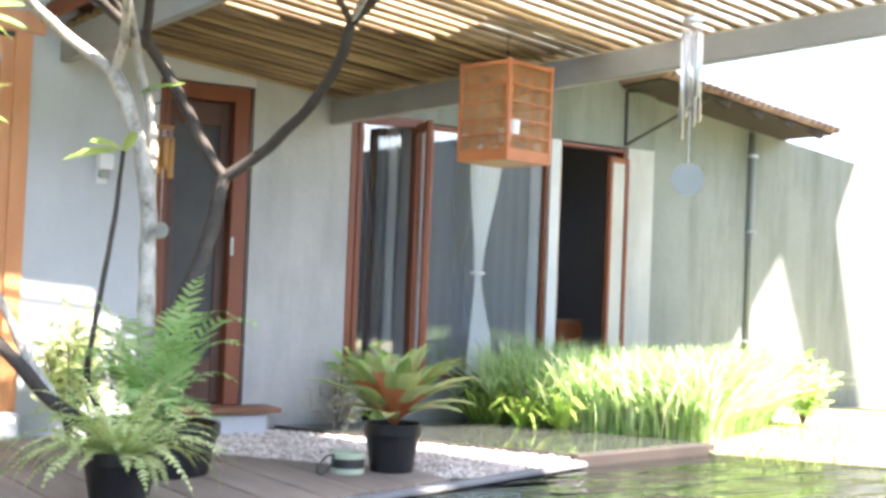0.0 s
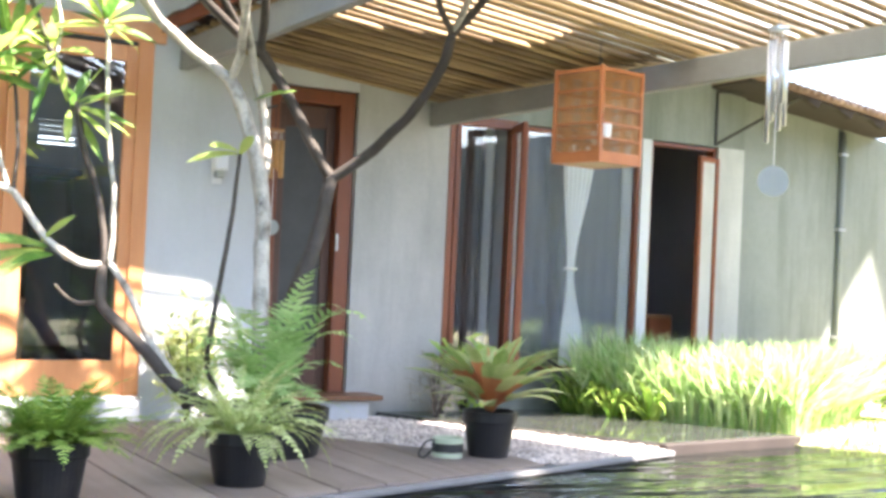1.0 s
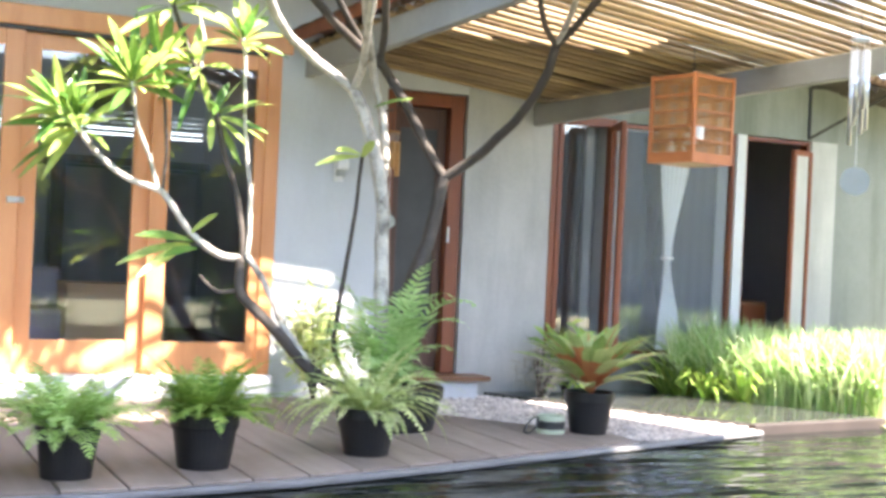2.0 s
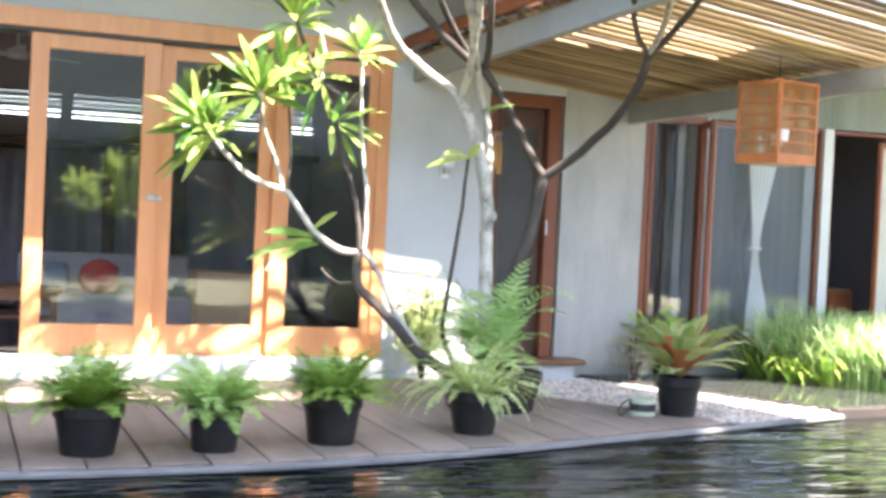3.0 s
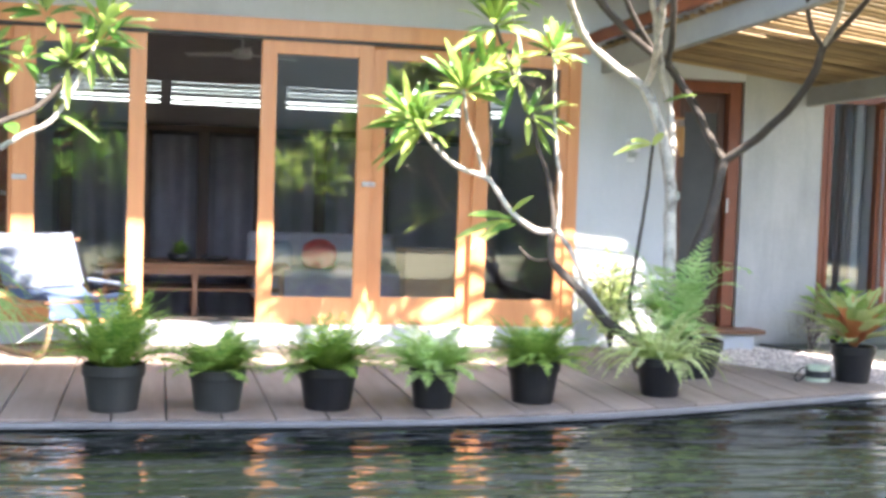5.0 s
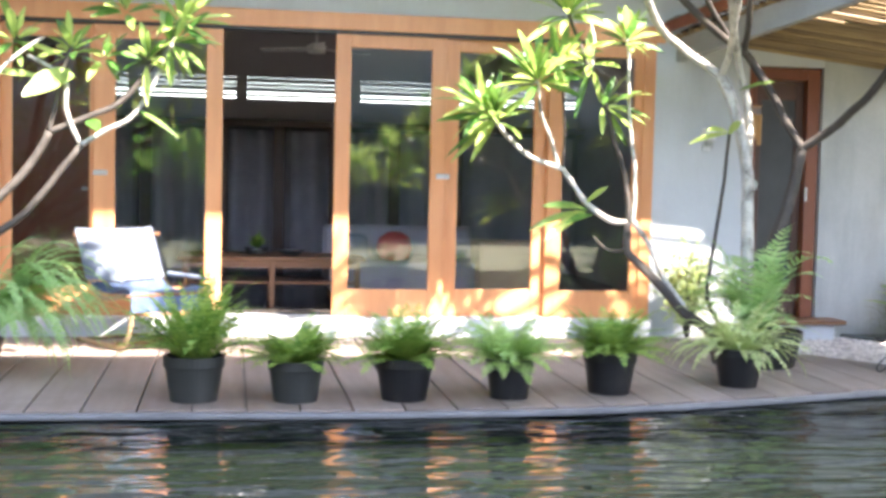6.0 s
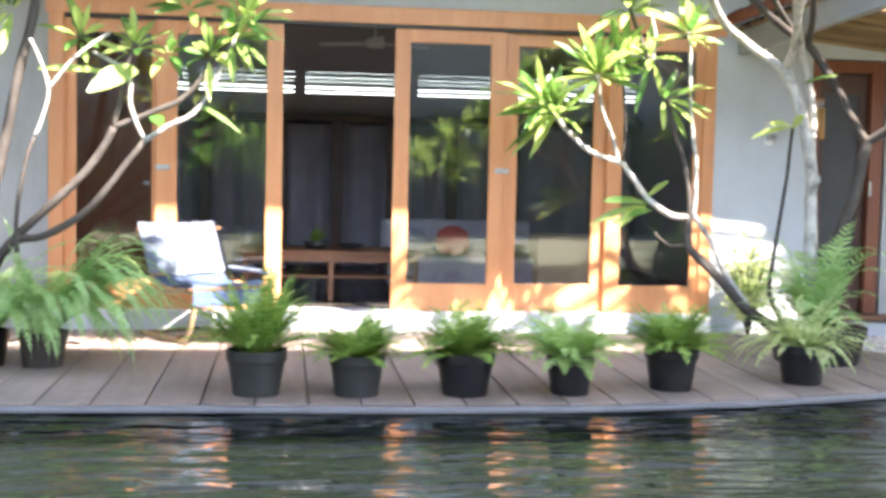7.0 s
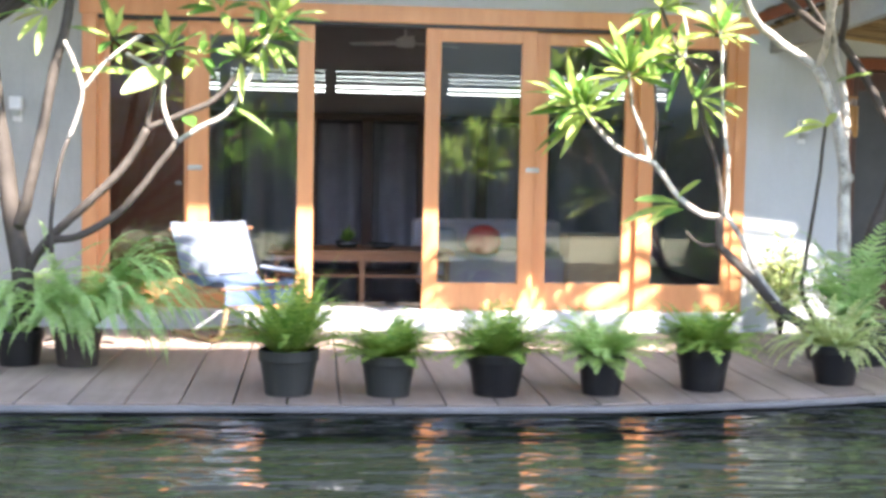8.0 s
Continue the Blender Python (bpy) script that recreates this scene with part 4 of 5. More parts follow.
# ---------------------------------------------------------------- potted plants
def pot_parts(t, r0, r1, h, material):
    prof = [(0.0, 0.0), (r0, 0.0), (r0 + (r1 - r0) * 0.72, h * 0.74), (r1 * 0.975, h * 0.74), (r1 * 1.0, h * 0.78), (r1, h), (r1 * 0.93, h), (r1 * 0.91, h * 0.86), (0.0, h * 0.86)]
    part("pot", lathe(prof, 36), material, t)
    s = lathe([(r1 * 0.90, h * 0.865), (r1 * 0.5, h * 0.90), (0.0, h * 0.92)], 20)
    for v in s.verts:
        v.co.z += 0.008 * noise.noise(v.co * 40)
    part("soil", s, SOIL, t)


def frond(bm, base, azim, elev, length, droop, width, pairs, rnd, leaf=0.72, bare=0.0):
    """A fern frond: arched midrib with paired leaflets."""
    p = Vector(base)
    d = Vector((math.cos(azim) * math.cos(elev), math.sin(azim) * math.cos(elev), math.sin(elev)))
    step = length / pairs
    pts = [p.copy()]
    dirs = []
    for i in range(pairs):
        d = (d + Vector((0, 0, -droop / pairs * (0.3 + 1.9 * i / pairs))) + Vector((rnd.uniform(-1, 1), rnd.uniform(-1, 1), 0)) * 0.05).normalized()
        p = p + d * step
        pts.append(p.copy())
        dirs.append(d.copy())
    tube(bm, pts, [0.0035 * (1 - 0.8 * i / pairs) for i in range(pairs + 1)], 3, caps=False)
    for i in range(max(2, int(bare * pairs)), pairs):
        t = i / pairs
        w = width * (math.sin(math.pi * min(1, 0.15 + 0.9 * t)) ** 0.7) * rnd.uniform(0.8, 1.1)
        dd = dirs[i]
        side = dd.cross(Vector((0, 0, 1)))
        if side.length < 0.05:
            side = Vector((math.sin(azim), -math.cos(azim), 0))
        side.normalize()
        for s in (-1, 1):
            tip = pts[i] + (side * s * 0.9 + dd * 0.45 + Vector((0, 0, rnd.uniform(-0.28, 0.16)))) * w
            nrm = dd.cross(side * s)
            a = pts[i] - dd * step * 0.42 * leaf
            b = pts[i] + dd * step * 0.42 * leaf
            m = pts[i].lerp(tip, 0.55)
            q = [bm.verts.new(v) for v in (a, m - dd * step * 0.40 * leaf, tip, m + dd * step * 0.40 * leaf, b)]
            bm.faces.new(q)


def fern(t, h, count, lo, hi, spread, material, seed, droop=0.9, width=0.05, up=0.25, pairs=18, label="", top=1.45):
    rnd = random.Random(seed)
    bm = bmesh.new()
    for i in range(count):
        a = rnd.uniform(0, 2 * math.pi)
        e = rnd.uniform(up, top)
        r = rnd.uniform(0, 0.07)
        frond(bm, (r * math.cos(a), r * math.sin(a), h), a + rnd.uniform(-0.4, 0.4), e, rnd.uniform(lo, hi) * (0.7 + 0.3 * spread), droop * rnd.uniform(0.7, 1.3), width, pairs, rnd)
    part("fronds", bm, material, t, label)


FERNS = [  # x, y, pot radii, height, pot, leaf, count, length range, droop, leaf width, lowest and highest lean
    (-1.013, -2.88, 0.133, 0.175, 0.26, GREYPOT, FERN, 120, 0.36, 0.66, 0.80, 0.052, 0.38, 1.35, "tall sword fern in a dark grey plastic pot"),
    (-0.438, -2.91, 0.125, 0.160, 0.238, GREYPOT, FERN, 100, 0.22, 0.40, 0.85, 0.068, 0.30, 1.12, "small bushy fern in a grey plastic pot"),
    (0.197, -2.89, 0.130, 0.175, 0.25, POT, FERN, 120, 0.24, 0.45, 0.85, 0.066, 0.28, 1.15, "spreading fern in a black plastic pot"),
    (0.830, -2.87, 0.112, 0.143, 0.238, POT, LIMEFERN, 100, 0.24, 0.48, 0.9, 0.064, 0.22, 1.05, "pale feathery fern in a black plastic pot"),
    (1.497, -2.72, 0.125, 0.165, 0.26, POT, FERN, 118, 0.24, 0.47, 0.85, 0.066, 0.30, 1.18, "spreading fern in a black plastic pot"),
]
for i, (x, y, r0, r1, h, pm, lm, n, lo, hi, dr, wd, up, top, lab) in enumerate(FERNS):
    t = thing("potted_fern", lab + " on the deck", "potted plant", (x, y, 0.0), "row of ferns along the pond", turn=i * 47)
    pot_parts(t, r0, r1, h, pm)
    fern(t, h * 0.9, n, lo, hi, 1.0, lm, 20 + i, dr, wd, up, 20, top=top)

t = thing("potted_fern", "wispy yellow green fern in a black plastic pot on the deck", "potted plant", (2.43, -2.50, 0), "row of ferns along the pond")
pot_parts(t, 0.118, 0.168, 0.252, POT)
fern(t, 0.22, 80, 0.30, 0.62, 1.0, DRYFERN, 41, 1.5, 0.044, 0.30, 20, top=1.25)
t = thing("potted_fern", "tall pale green fern in a wide black tub round the tree", "potted plant", (2.93, -1.58, 0), turn=30)
pot_parts(t, 0.29, 0.345, 0.255, POT)
fern(t, 0.24, 16, 0.62, 0.95, 1.0, PALEFERN, 43, 2.0, 0.15, 1.15, 22)
fern(t, 0.24, 26, 0.40, 0.70, 1.0, PALEFERN, 44, 1.8, 0.13, 0.75, 18, top=1.3)
for x, y, pm, lab, sd in ((-2.38, -1.90, BROWNPOT, "asparagus fern in a brown plastic pot on the deck", 51), (-2.75, -1.87, POT, "asparagus fern in a black pot against the tree", 52)):
    t = thing("potted_fern", lab, "potted plant", (x, y, 0))
    pot_parts(t, 0.125, 0.155, 0.225, pm)
    rnd = random.Random(sd)
    for nm, m, lo, hi in (("canopy", 70, -math.pi, math.pi), ("spray", 70 if sd == 51 else 12, -0.9, 0.75)):
        bm = bmesh.new()
        for _ in range(m):
            az, long = rnd.uniform(lo, hi), rnd.uniform(0.58, 0.84) if nm == "canopy" else rnd.uniform(0.75, 1.25)
            frond(bm, (0.06 * math.cos(az), 0.06 * math.sin(az), 0.2), az, rnd.uniform(0.85, 1.30), long, 2.6 * rnd.uniform(0.8, 1.25), 0.062, 46, rnd, bare=0.38)
        part(nm, bm, PALEFERN, t, "long light green arching fronds")


def each_leaf(bm, material, parent):
    """Every connected blade of bm becomes a leaf of its own."""
    left = set(bm.verts)
    for v in list(bm.verts):
        if v not in left:
            continue
        left.discard(v)
        group, todo = [v], [v]
        while todo:
            for e in todo.pop().link_edges:
                for o in e.verts:
                    if o in left:
                        left.discard(o)
                        group.append(o)
                        todo.append(o)
        one = bmesh.new()
        twin = {o: one.verts.new(o.co) for o in group}
        for f in dict.fromkeys(f for o in group for f in o.link_faces):
            one.faces.new([twin[o] for o in f.verts])
        part("leaf", one, material, parent)
    bm.free()


def red_plant():
    t = thing("potted_red_plant", "red centred leafy plant in a black plastic pot by the pond", "potted plant", (4.14, -1.97, 0))
    pot_parts(t, 0.115, 0.158, 0.26, POT)
    rnd = random.Random(8)
    inner, outer = bmesh.new(), bmesh.new()
    for i in range(46):
        a, e = i * 2.4 + rnd.uniform(-0.3, 0.3), 1.45 - 1.25 * (i / 46) ** 1.25 + rnd.uniform(-0.1, 0.1)
        l = rnd.uniform(0.34, 0.50) * (1.0 if e > 0.55 else 0.78)
        root = Vector((0.02 * math.cos(a), 0.02 * math.sin(a), 0.25 + 0.05 * rnd.random()))
        out = Vector((math.cos(a) * math.cos(e), math.sin(a) * math.cos(e), math.sin(e)))
        tip = root + out * l + Vector((math.cos(a), math.sin(a), -0.5)) * l * 0.22
        w = rnd.uniform(0.080, 0.125)
        form = lambda s: (0.28 + 0.72 * math.sin(math.pi * min(1.0, s * 0.80 + 0.02))) * min(1.0, (1.02 - s) * 4)
        red = rnd.uniform(0.42, 0.58) if e > 0.6 else rnd.uniform(0.10, 0.25)
        blade(inner, root, tip, w, 0.10, 5, fold=0.25, shape=form, span=(0.0, red))
        blade(outer, root, tip, w, 0.10, 5, fold=0.25, shape=form, span=(red, 1.0))
        blade(inner, root + Vector((0, 0, 0.004)), tip + Vector((0, 0, 0.004)), w * 0.10, 0.10, 5, fold=0.25, shape=form, span=(red, 0.9))
    part("red_heart", inner, REDLEAF, t, "red leaf bases")
    each_leaf(outer, EDGELEAF, t)
    tin = thing("tin_can", "pale green tin with a wire handle beside the pot", "tin", (3.88, -1.95, 0))
    part("can", lathe([(0, 0), (0.085, 0), (0.088, 0.005), (0.088, 0.105), (0.084, 0.11), (0.08, 0.105), (0.08, 0.02), (0, 0.02)], 24), TINLABEL, tin)
    part("label_band", lathe([(0.0885, 0.03), (0.0895, 0.03), (0.0895, 0.08), (0.0885, 0.08)], 24), IRON, tin, "dark printed band")
    part("handle", tube(bmesh.new(), smooth_line([(-0.085, 0, 0.10), (-0.15, -0.02, 0.09), (-0.20, -0.03, 0.03), (-0.17, -0.03, 0.006), (-0.11, -0.02, 0.05), (-0.085, 0, 0.10)], 5), 0.006, 6), IRON, tin)


red_plant()


# ---------------------------------------------------------------- frangipani trees
def LANCE(s):
    """Half width of a long pointed leaf along its length."""
    return 0.04 + 0.96 * math.sin(math.pi * min(1.0, 0.04 + 0.96 * s ** 1.15)) ** 0.85


def rosette(bm, at, direction, count, length, width, rnd):
    """A tip cluster of long leaves."""
    d = Vector(direction).normalized()
    u = d.cross(Vector((0.3, 0.5, 0.81))).normalized()
    w = d.cross(u)
    for i in range(count):
        a = i * 2.4 + rnd.uniform(-0.3, 0.3)
        out = 0.30 + 1.45 * i / count + rnd.uniform(-0.2, 0.2)
        v = d * math.cos(out) + (u * math.cos(a) + w * math.sin(a)) * math.sin(out)
        l = length * rnd.uniform(0.62, 1.12)
        root = Vector(at) - d * 0.05 * (i / count)
        blade(bm, root + v * 0.03, root + v * l - Vector((0, 0, 0.22 * l * (i / count))), width * rnd.uniform(0.8, 1.15), 0.06, 6, face=Vector((rnd.uniform(-0.4, 0.4), -0.5 + rnd.uniform(-0.4, 0.4), 0.75)), fold=0.15, shape=LANCE)


def limb(t, pts, r0, r1, material, name="limb"):
    line = smooth_line(pts, 5)
    n = len(line) - 1
    line = [p + Vector((noise.noise(p * 5), noise.noise(p * 5 + Vector((7, 0, 0))), 0)) * 0.012 for p in line]
    radii = [(r0 + (r1 - r0) * i / n) * (1 + 0.10 * noise.noise(p * 9)) for i, p in enumerate(line)]
    part(name, tube(bmesh.new(), line, radii, 10), material, t, smooth=True)


def dapple_crown(t, start, tips, seed):
    """Unseen upper limbs with leafy tips, added to dapple the sun on the deck."""
    rnd = random.Random(seed)
    bm = bmesh.new()
    for at in tips:
        a, b = Vector(start), Vector(at)
        limb(t, [a, a.lerp(b, 0.5) + Vector((0, 0, 0.12)), b], 0.026, 0.014, BARK)
        rosette(bm, b, (b - a).normalized() + Vector((0, 0, 0.8)), 24, 0.40, 0.07, rnd)
    part("crown", bm, LEAF, t, "unseen leafy crown added to dapple the deck")


def tree_by_door():
    t = thing("frangipani_tree", "leaning grey frangipani with forked bare limbs and leafy tips", "tree", (0, 0, 0))
    # dark forked trunk, trunk in sunlit bark colour, thin stem and the low limb that leans out, all from the wide pot
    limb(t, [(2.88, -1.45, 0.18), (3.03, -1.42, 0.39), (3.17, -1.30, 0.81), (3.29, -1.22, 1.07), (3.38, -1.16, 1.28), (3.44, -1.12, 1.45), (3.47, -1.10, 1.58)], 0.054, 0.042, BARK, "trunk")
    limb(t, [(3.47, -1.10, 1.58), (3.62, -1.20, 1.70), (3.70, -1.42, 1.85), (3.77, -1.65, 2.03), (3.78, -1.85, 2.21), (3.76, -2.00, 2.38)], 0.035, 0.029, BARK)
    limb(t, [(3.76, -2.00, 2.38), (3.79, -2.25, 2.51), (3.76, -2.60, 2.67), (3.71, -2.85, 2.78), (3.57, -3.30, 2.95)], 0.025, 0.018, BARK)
    limb(t, [(3.76, -2.00, 2.38), (3.71, -2.25, 2.52), (3.59, -2.55, 2.67), (3.47, -2.80, 2.76), (3.26, -3.20, 2.94)], 0.021, 0.017, SUNLITBARK)
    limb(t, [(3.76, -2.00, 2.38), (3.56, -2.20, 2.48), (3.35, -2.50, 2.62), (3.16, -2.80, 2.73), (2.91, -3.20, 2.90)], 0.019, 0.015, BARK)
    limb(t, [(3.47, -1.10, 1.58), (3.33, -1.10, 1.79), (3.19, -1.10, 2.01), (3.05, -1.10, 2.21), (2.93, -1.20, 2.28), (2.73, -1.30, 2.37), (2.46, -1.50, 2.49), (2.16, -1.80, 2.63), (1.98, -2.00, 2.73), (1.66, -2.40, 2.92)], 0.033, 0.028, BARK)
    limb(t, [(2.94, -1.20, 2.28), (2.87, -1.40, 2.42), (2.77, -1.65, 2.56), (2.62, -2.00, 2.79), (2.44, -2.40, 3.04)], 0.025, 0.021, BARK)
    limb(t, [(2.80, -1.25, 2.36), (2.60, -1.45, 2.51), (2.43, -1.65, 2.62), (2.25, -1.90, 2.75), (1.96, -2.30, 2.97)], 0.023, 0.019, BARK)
    limb(t, [(2.93, -1.5, 0.18), (2.93, -1.42, 0.71), (2.97, -1.30, 1.11), (2.98, -1.25, 1.32), (2.97, -1.20, 1.53), (2.93, -1.15, 1.77), (2.86, -1.12, 1.98), (2.80, -1.10, 2.10)], 0.048, 0.040, SUNLITBARK, "trunk")
    limb(t, [(2.80, -1.10, 2.10), (2.65, -1.10, 2.20), (2.48, -1.10, 2.30), (2.31, -1.25, 2.37), (2.17, -1.40, 2.46), (2.04, -1.60, 2.57), (1.80, -2.00, 2.79)], 0.033, 0.027, SUNLITBARK)
    limb(t, [(2.80, -1.10, 2.10), (2.79, -1.25, 2.21), (2.72, -1.50, 2.36), (2.59, -1.90, 2.60), (2.42, -2.40, 2.80)], 0.027, 0.021, SUNLITBARK)
    limb(t, [(3.01, -1.15, 1.50), (3.04, -1.12, 1.71), (3.01, -1.10, 1.96), (2.90, -1.20, 2.18), (2.76, -1.45, 2.37), (2.54, -1.85, 2.60), (2.29, -2.30, 2.80)], 0.028, 0.022, SUNLITBARK)
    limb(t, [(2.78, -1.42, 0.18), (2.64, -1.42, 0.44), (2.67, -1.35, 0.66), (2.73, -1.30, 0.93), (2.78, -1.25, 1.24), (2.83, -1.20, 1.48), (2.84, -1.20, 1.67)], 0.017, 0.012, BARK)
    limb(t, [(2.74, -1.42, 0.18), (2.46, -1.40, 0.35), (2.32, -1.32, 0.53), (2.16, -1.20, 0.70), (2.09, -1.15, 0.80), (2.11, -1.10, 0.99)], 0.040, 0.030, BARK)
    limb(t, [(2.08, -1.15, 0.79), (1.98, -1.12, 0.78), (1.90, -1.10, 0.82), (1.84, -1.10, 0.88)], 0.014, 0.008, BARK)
    limb(t, [(2.11, -1.10, 0.99), (1.97, -1.05, 1.01), (1.81, -1.00, 1.14), (1.68, -0.92, 1.34), (1.63, -0.90, 1.39), (1.41, -0.90, 1.46), (1.22, -0.92, 1.61), (1.10, -0.95, 1.75)], 0.024, 0.017, SUNLITBARK)
    limb(t, [(1.63, -0.90, 1.39), (1.55, -0.92, 1.59), (1.46, -0.95, 1.78), (1.41, -1.00, 2.03)], 0.015, 0.011, SUNLITBARK)
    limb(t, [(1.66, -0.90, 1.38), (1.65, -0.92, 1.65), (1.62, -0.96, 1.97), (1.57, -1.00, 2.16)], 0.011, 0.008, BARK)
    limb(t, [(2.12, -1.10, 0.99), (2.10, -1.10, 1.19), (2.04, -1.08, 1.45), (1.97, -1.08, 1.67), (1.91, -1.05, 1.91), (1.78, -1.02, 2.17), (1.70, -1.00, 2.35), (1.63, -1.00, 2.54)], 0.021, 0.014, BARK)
    limb(t, [(2.14, -1.12, 1.00), (2.15, -1.12, 1.24), (2.12, -1.12, 1.55), (2.09, -1.10, 1.83), (2.08, -1.10, 2.15), (2.06, -1.10, 2.36)], 0.017, 0.011, SUNLITBARK)
    limb(t, [(1.82, -1.02, 2.14), (1.83, -1.02, 2.34), (1.77, -1.02, 2.57), (1.72, -1.02, 2.76)], 0.012, 0.009, SUNLITBARK)
    limb(t, [(2.15, -1.12, 1.00), (2.24, -1.20, 0.84), (2.34, -1.30, 0.59), (2.47, -1.40, 0.37)], 0.020, 0.026, SUNLITBARK)
    rnd = random.Random(12)
    bm = bmesh.new()
    for at, d, n, l in (((1.10, -0.95, 1.75), (-0.6, -0.2, 0.75), 24, 0.40), ((1.01, -0.95, 1.83), (-0.8, -0.25, 0.5), 12, 0.36), ((1.41, -1.00, 2.04), (-0.25, -0.25, 1), 22, 0.38), ((1.57, -1.00, 2.17), (0.1, -0.3, 1), 14, 0.34), ((1.63, -1.00, 2.54), (-0.2, -0.2, 1), 20, 0.38), ((1.72, -1.02, 2.76), (0.1, -0.2, 1), 14, 0.36), ((2.06, -1.10, 2.36), (0.15, -0.3, 1), 14, 0.33), ((1.93, -1.06, 1.86), (0.7, -0.4, 0.1), 9, 0.34), ((1.78, -1.02, 2.17), (-0.7, -0.3, 0.3), 8, 0.32)):
        rosette(bm, at, d, int(n * 1.6), l, 0.060, rnd)
    for root, tip, w in (((1.83, -1.00, 1.08), (1.43, -1.15, 1.10), 0.075), ((1.81, -1.00, 1.07), (1.32, -1.20, 0.92), 0.060), ((1.81, -1.00, 1.06), (1.45, -1.20, 0.85), 0.070), ((1.79, -1.00, 1.11), (1.94, -1.15, 1.26), 0.050), ((1.86, -1.00, 1.04), (1.60, -1.20, 0.98), 0.060), ((2.83, -1.20, 1.67), (2.47, -1.35, 1.58), 0.050), ((2.84, -1.20, 1.68), (2.58, -1.40, 1.68), 0.060), ((2.84, -1.20, 1.66), (2.84, -1.40, 1.76), 0.060), ((2.94, -1.12, 2.00), (3.14, -1.30, 2.06), 0.040)):
        blade(bm, root, tip, w, 0.05, 6, face=Vector((0.1, -0.7, 0.6)), fold=0.12, shape=LANCE)
    each_leaf(bm, LEAF, t)

    dapple_crown(t, (2.28, -2.40, 3.06), ((1.9, -2.9, 3.35), (1.4, -2.5, 3.3), (0.9, -2.8, 3.4), (0.4, -2.4, 3.3), (2.4, -2.9, 3.45), (1.2, -2.1, 3.45), (0.2, -2.9, 3.5)), 31)
    dapple_crown(t, (3.10, -2.40, 3.20), ((3.3, -2.9, 3.5), (2.8, -2.7, 3.55), (3.6, -2.6, 3.5)), 32)

tree_by_door()

def tree_by_chair():
    t = thing("frangipani_tree", "brown frangipani with thin curved limbs beside the chair", "tree", (0, 0, 0))
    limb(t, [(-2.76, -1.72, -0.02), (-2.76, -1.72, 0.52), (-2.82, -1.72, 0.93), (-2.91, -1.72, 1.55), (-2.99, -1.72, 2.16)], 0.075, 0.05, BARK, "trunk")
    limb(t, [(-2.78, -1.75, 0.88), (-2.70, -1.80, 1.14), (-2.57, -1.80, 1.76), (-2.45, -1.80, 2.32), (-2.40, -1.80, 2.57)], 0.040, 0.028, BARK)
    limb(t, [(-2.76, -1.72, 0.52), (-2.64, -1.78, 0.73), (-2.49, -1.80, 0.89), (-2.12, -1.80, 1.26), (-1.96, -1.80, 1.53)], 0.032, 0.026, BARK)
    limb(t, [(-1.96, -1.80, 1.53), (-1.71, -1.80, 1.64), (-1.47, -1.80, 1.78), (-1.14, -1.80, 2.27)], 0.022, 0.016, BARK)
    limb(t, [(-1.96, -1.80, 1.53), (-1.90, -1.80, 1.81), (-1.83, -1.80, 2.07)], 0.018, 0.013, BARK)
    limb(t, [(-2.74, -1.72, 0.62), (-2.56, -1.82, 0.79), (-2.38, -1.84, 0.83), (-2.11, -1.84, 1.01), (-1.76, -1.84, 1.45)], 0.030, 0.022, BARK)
    limb(t, [(-1.76, -1.84, 1.45), (-1.61, -1.84, 1.55), (-1.41, -1.84, 1.68), (-1.18, -1.84, 2.15)], 0.018, 0.012, SUNLITBARK)
    limb(t, [(-1.76, -1.84, 1.45), (-1.86, -1.82, 1.68), (-1.87, -1.80, 1.88), (-2.10, -1.80, 2.01)], 0.016, 0.012, SUNLITBARK)
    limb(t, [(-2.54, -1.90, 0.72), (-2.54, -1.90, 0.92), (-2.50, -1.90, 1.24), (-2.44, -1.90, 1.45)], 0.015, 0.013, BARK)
    limb(t, [(-2.44, -1.90, 1.45), (-2.35, -1.90, 1.76), (-2.47, -1.90, 2.07)], 0.014, 0.011, SUNLITBARK)
    limb(t, [(-2.35, -1.90, 1.76), (-2.18, -1.90, 1.97), (-1.98, -1.90, 2.12)], 0.013, 0.010, SUNLITBARK)
    rnd = random.Random(14)
    bm = bmesh.new()
    for at, d, n, l in (((-1.14, -1.80, 2.27), (0.3, -0.2, 1), 20, 0.34), ((-1.18, -1.84, 2.12), (0.7, -0.2, 0.2), 16, 0.34), ((-1.83, -1.80, 2.07), (-0.2, -0.3, 1), 14, 0.28), ((-2.40, -1.80, 2.52), (-0.3, -0.3, 1), 16, 0.34),
                        ((-2.63, -1.80, 2.27), (-0.8, -0.3, 0.4), 12, 0.34), ((-1.61, -1.80, 2.02), (0.5, -0.3, 0.3), 10, 0.26), ((-2.17, -1.80, 2.12), (0.2, -0.4, 0.7), 12, 0.30), ((-1.35, -1.82, 2.02), (0.2, -0.4, 0.4), 12, 0.30), ((-1.51, -1.82, 2.33), (-0.4, -0.3, 0.9), 12, 0.32)):
        rosette(bm, at, d, int(n * 1.35), l * 0.95, 0.055, rnd)
    for root, tip, w in (((-1.83, -1.80, 1.91), (-2.09, -2.02, 1.74), 0.15), ((-1.71, -1.84, 1.61), (-1.64, -2.02, 1.54), 0.09), ((-2.43, -1.80, 1.89), (-1.97, -1.90, 1.86), 0.05), ((-1.41, -1.84, 1.68), (-1.15, -1.95, 1.51), 0.03)):
        blade(bm, root, tip, w, 0.05, 6, face=Vector((0.1, -0.8, 0.4)), fold=0.1)
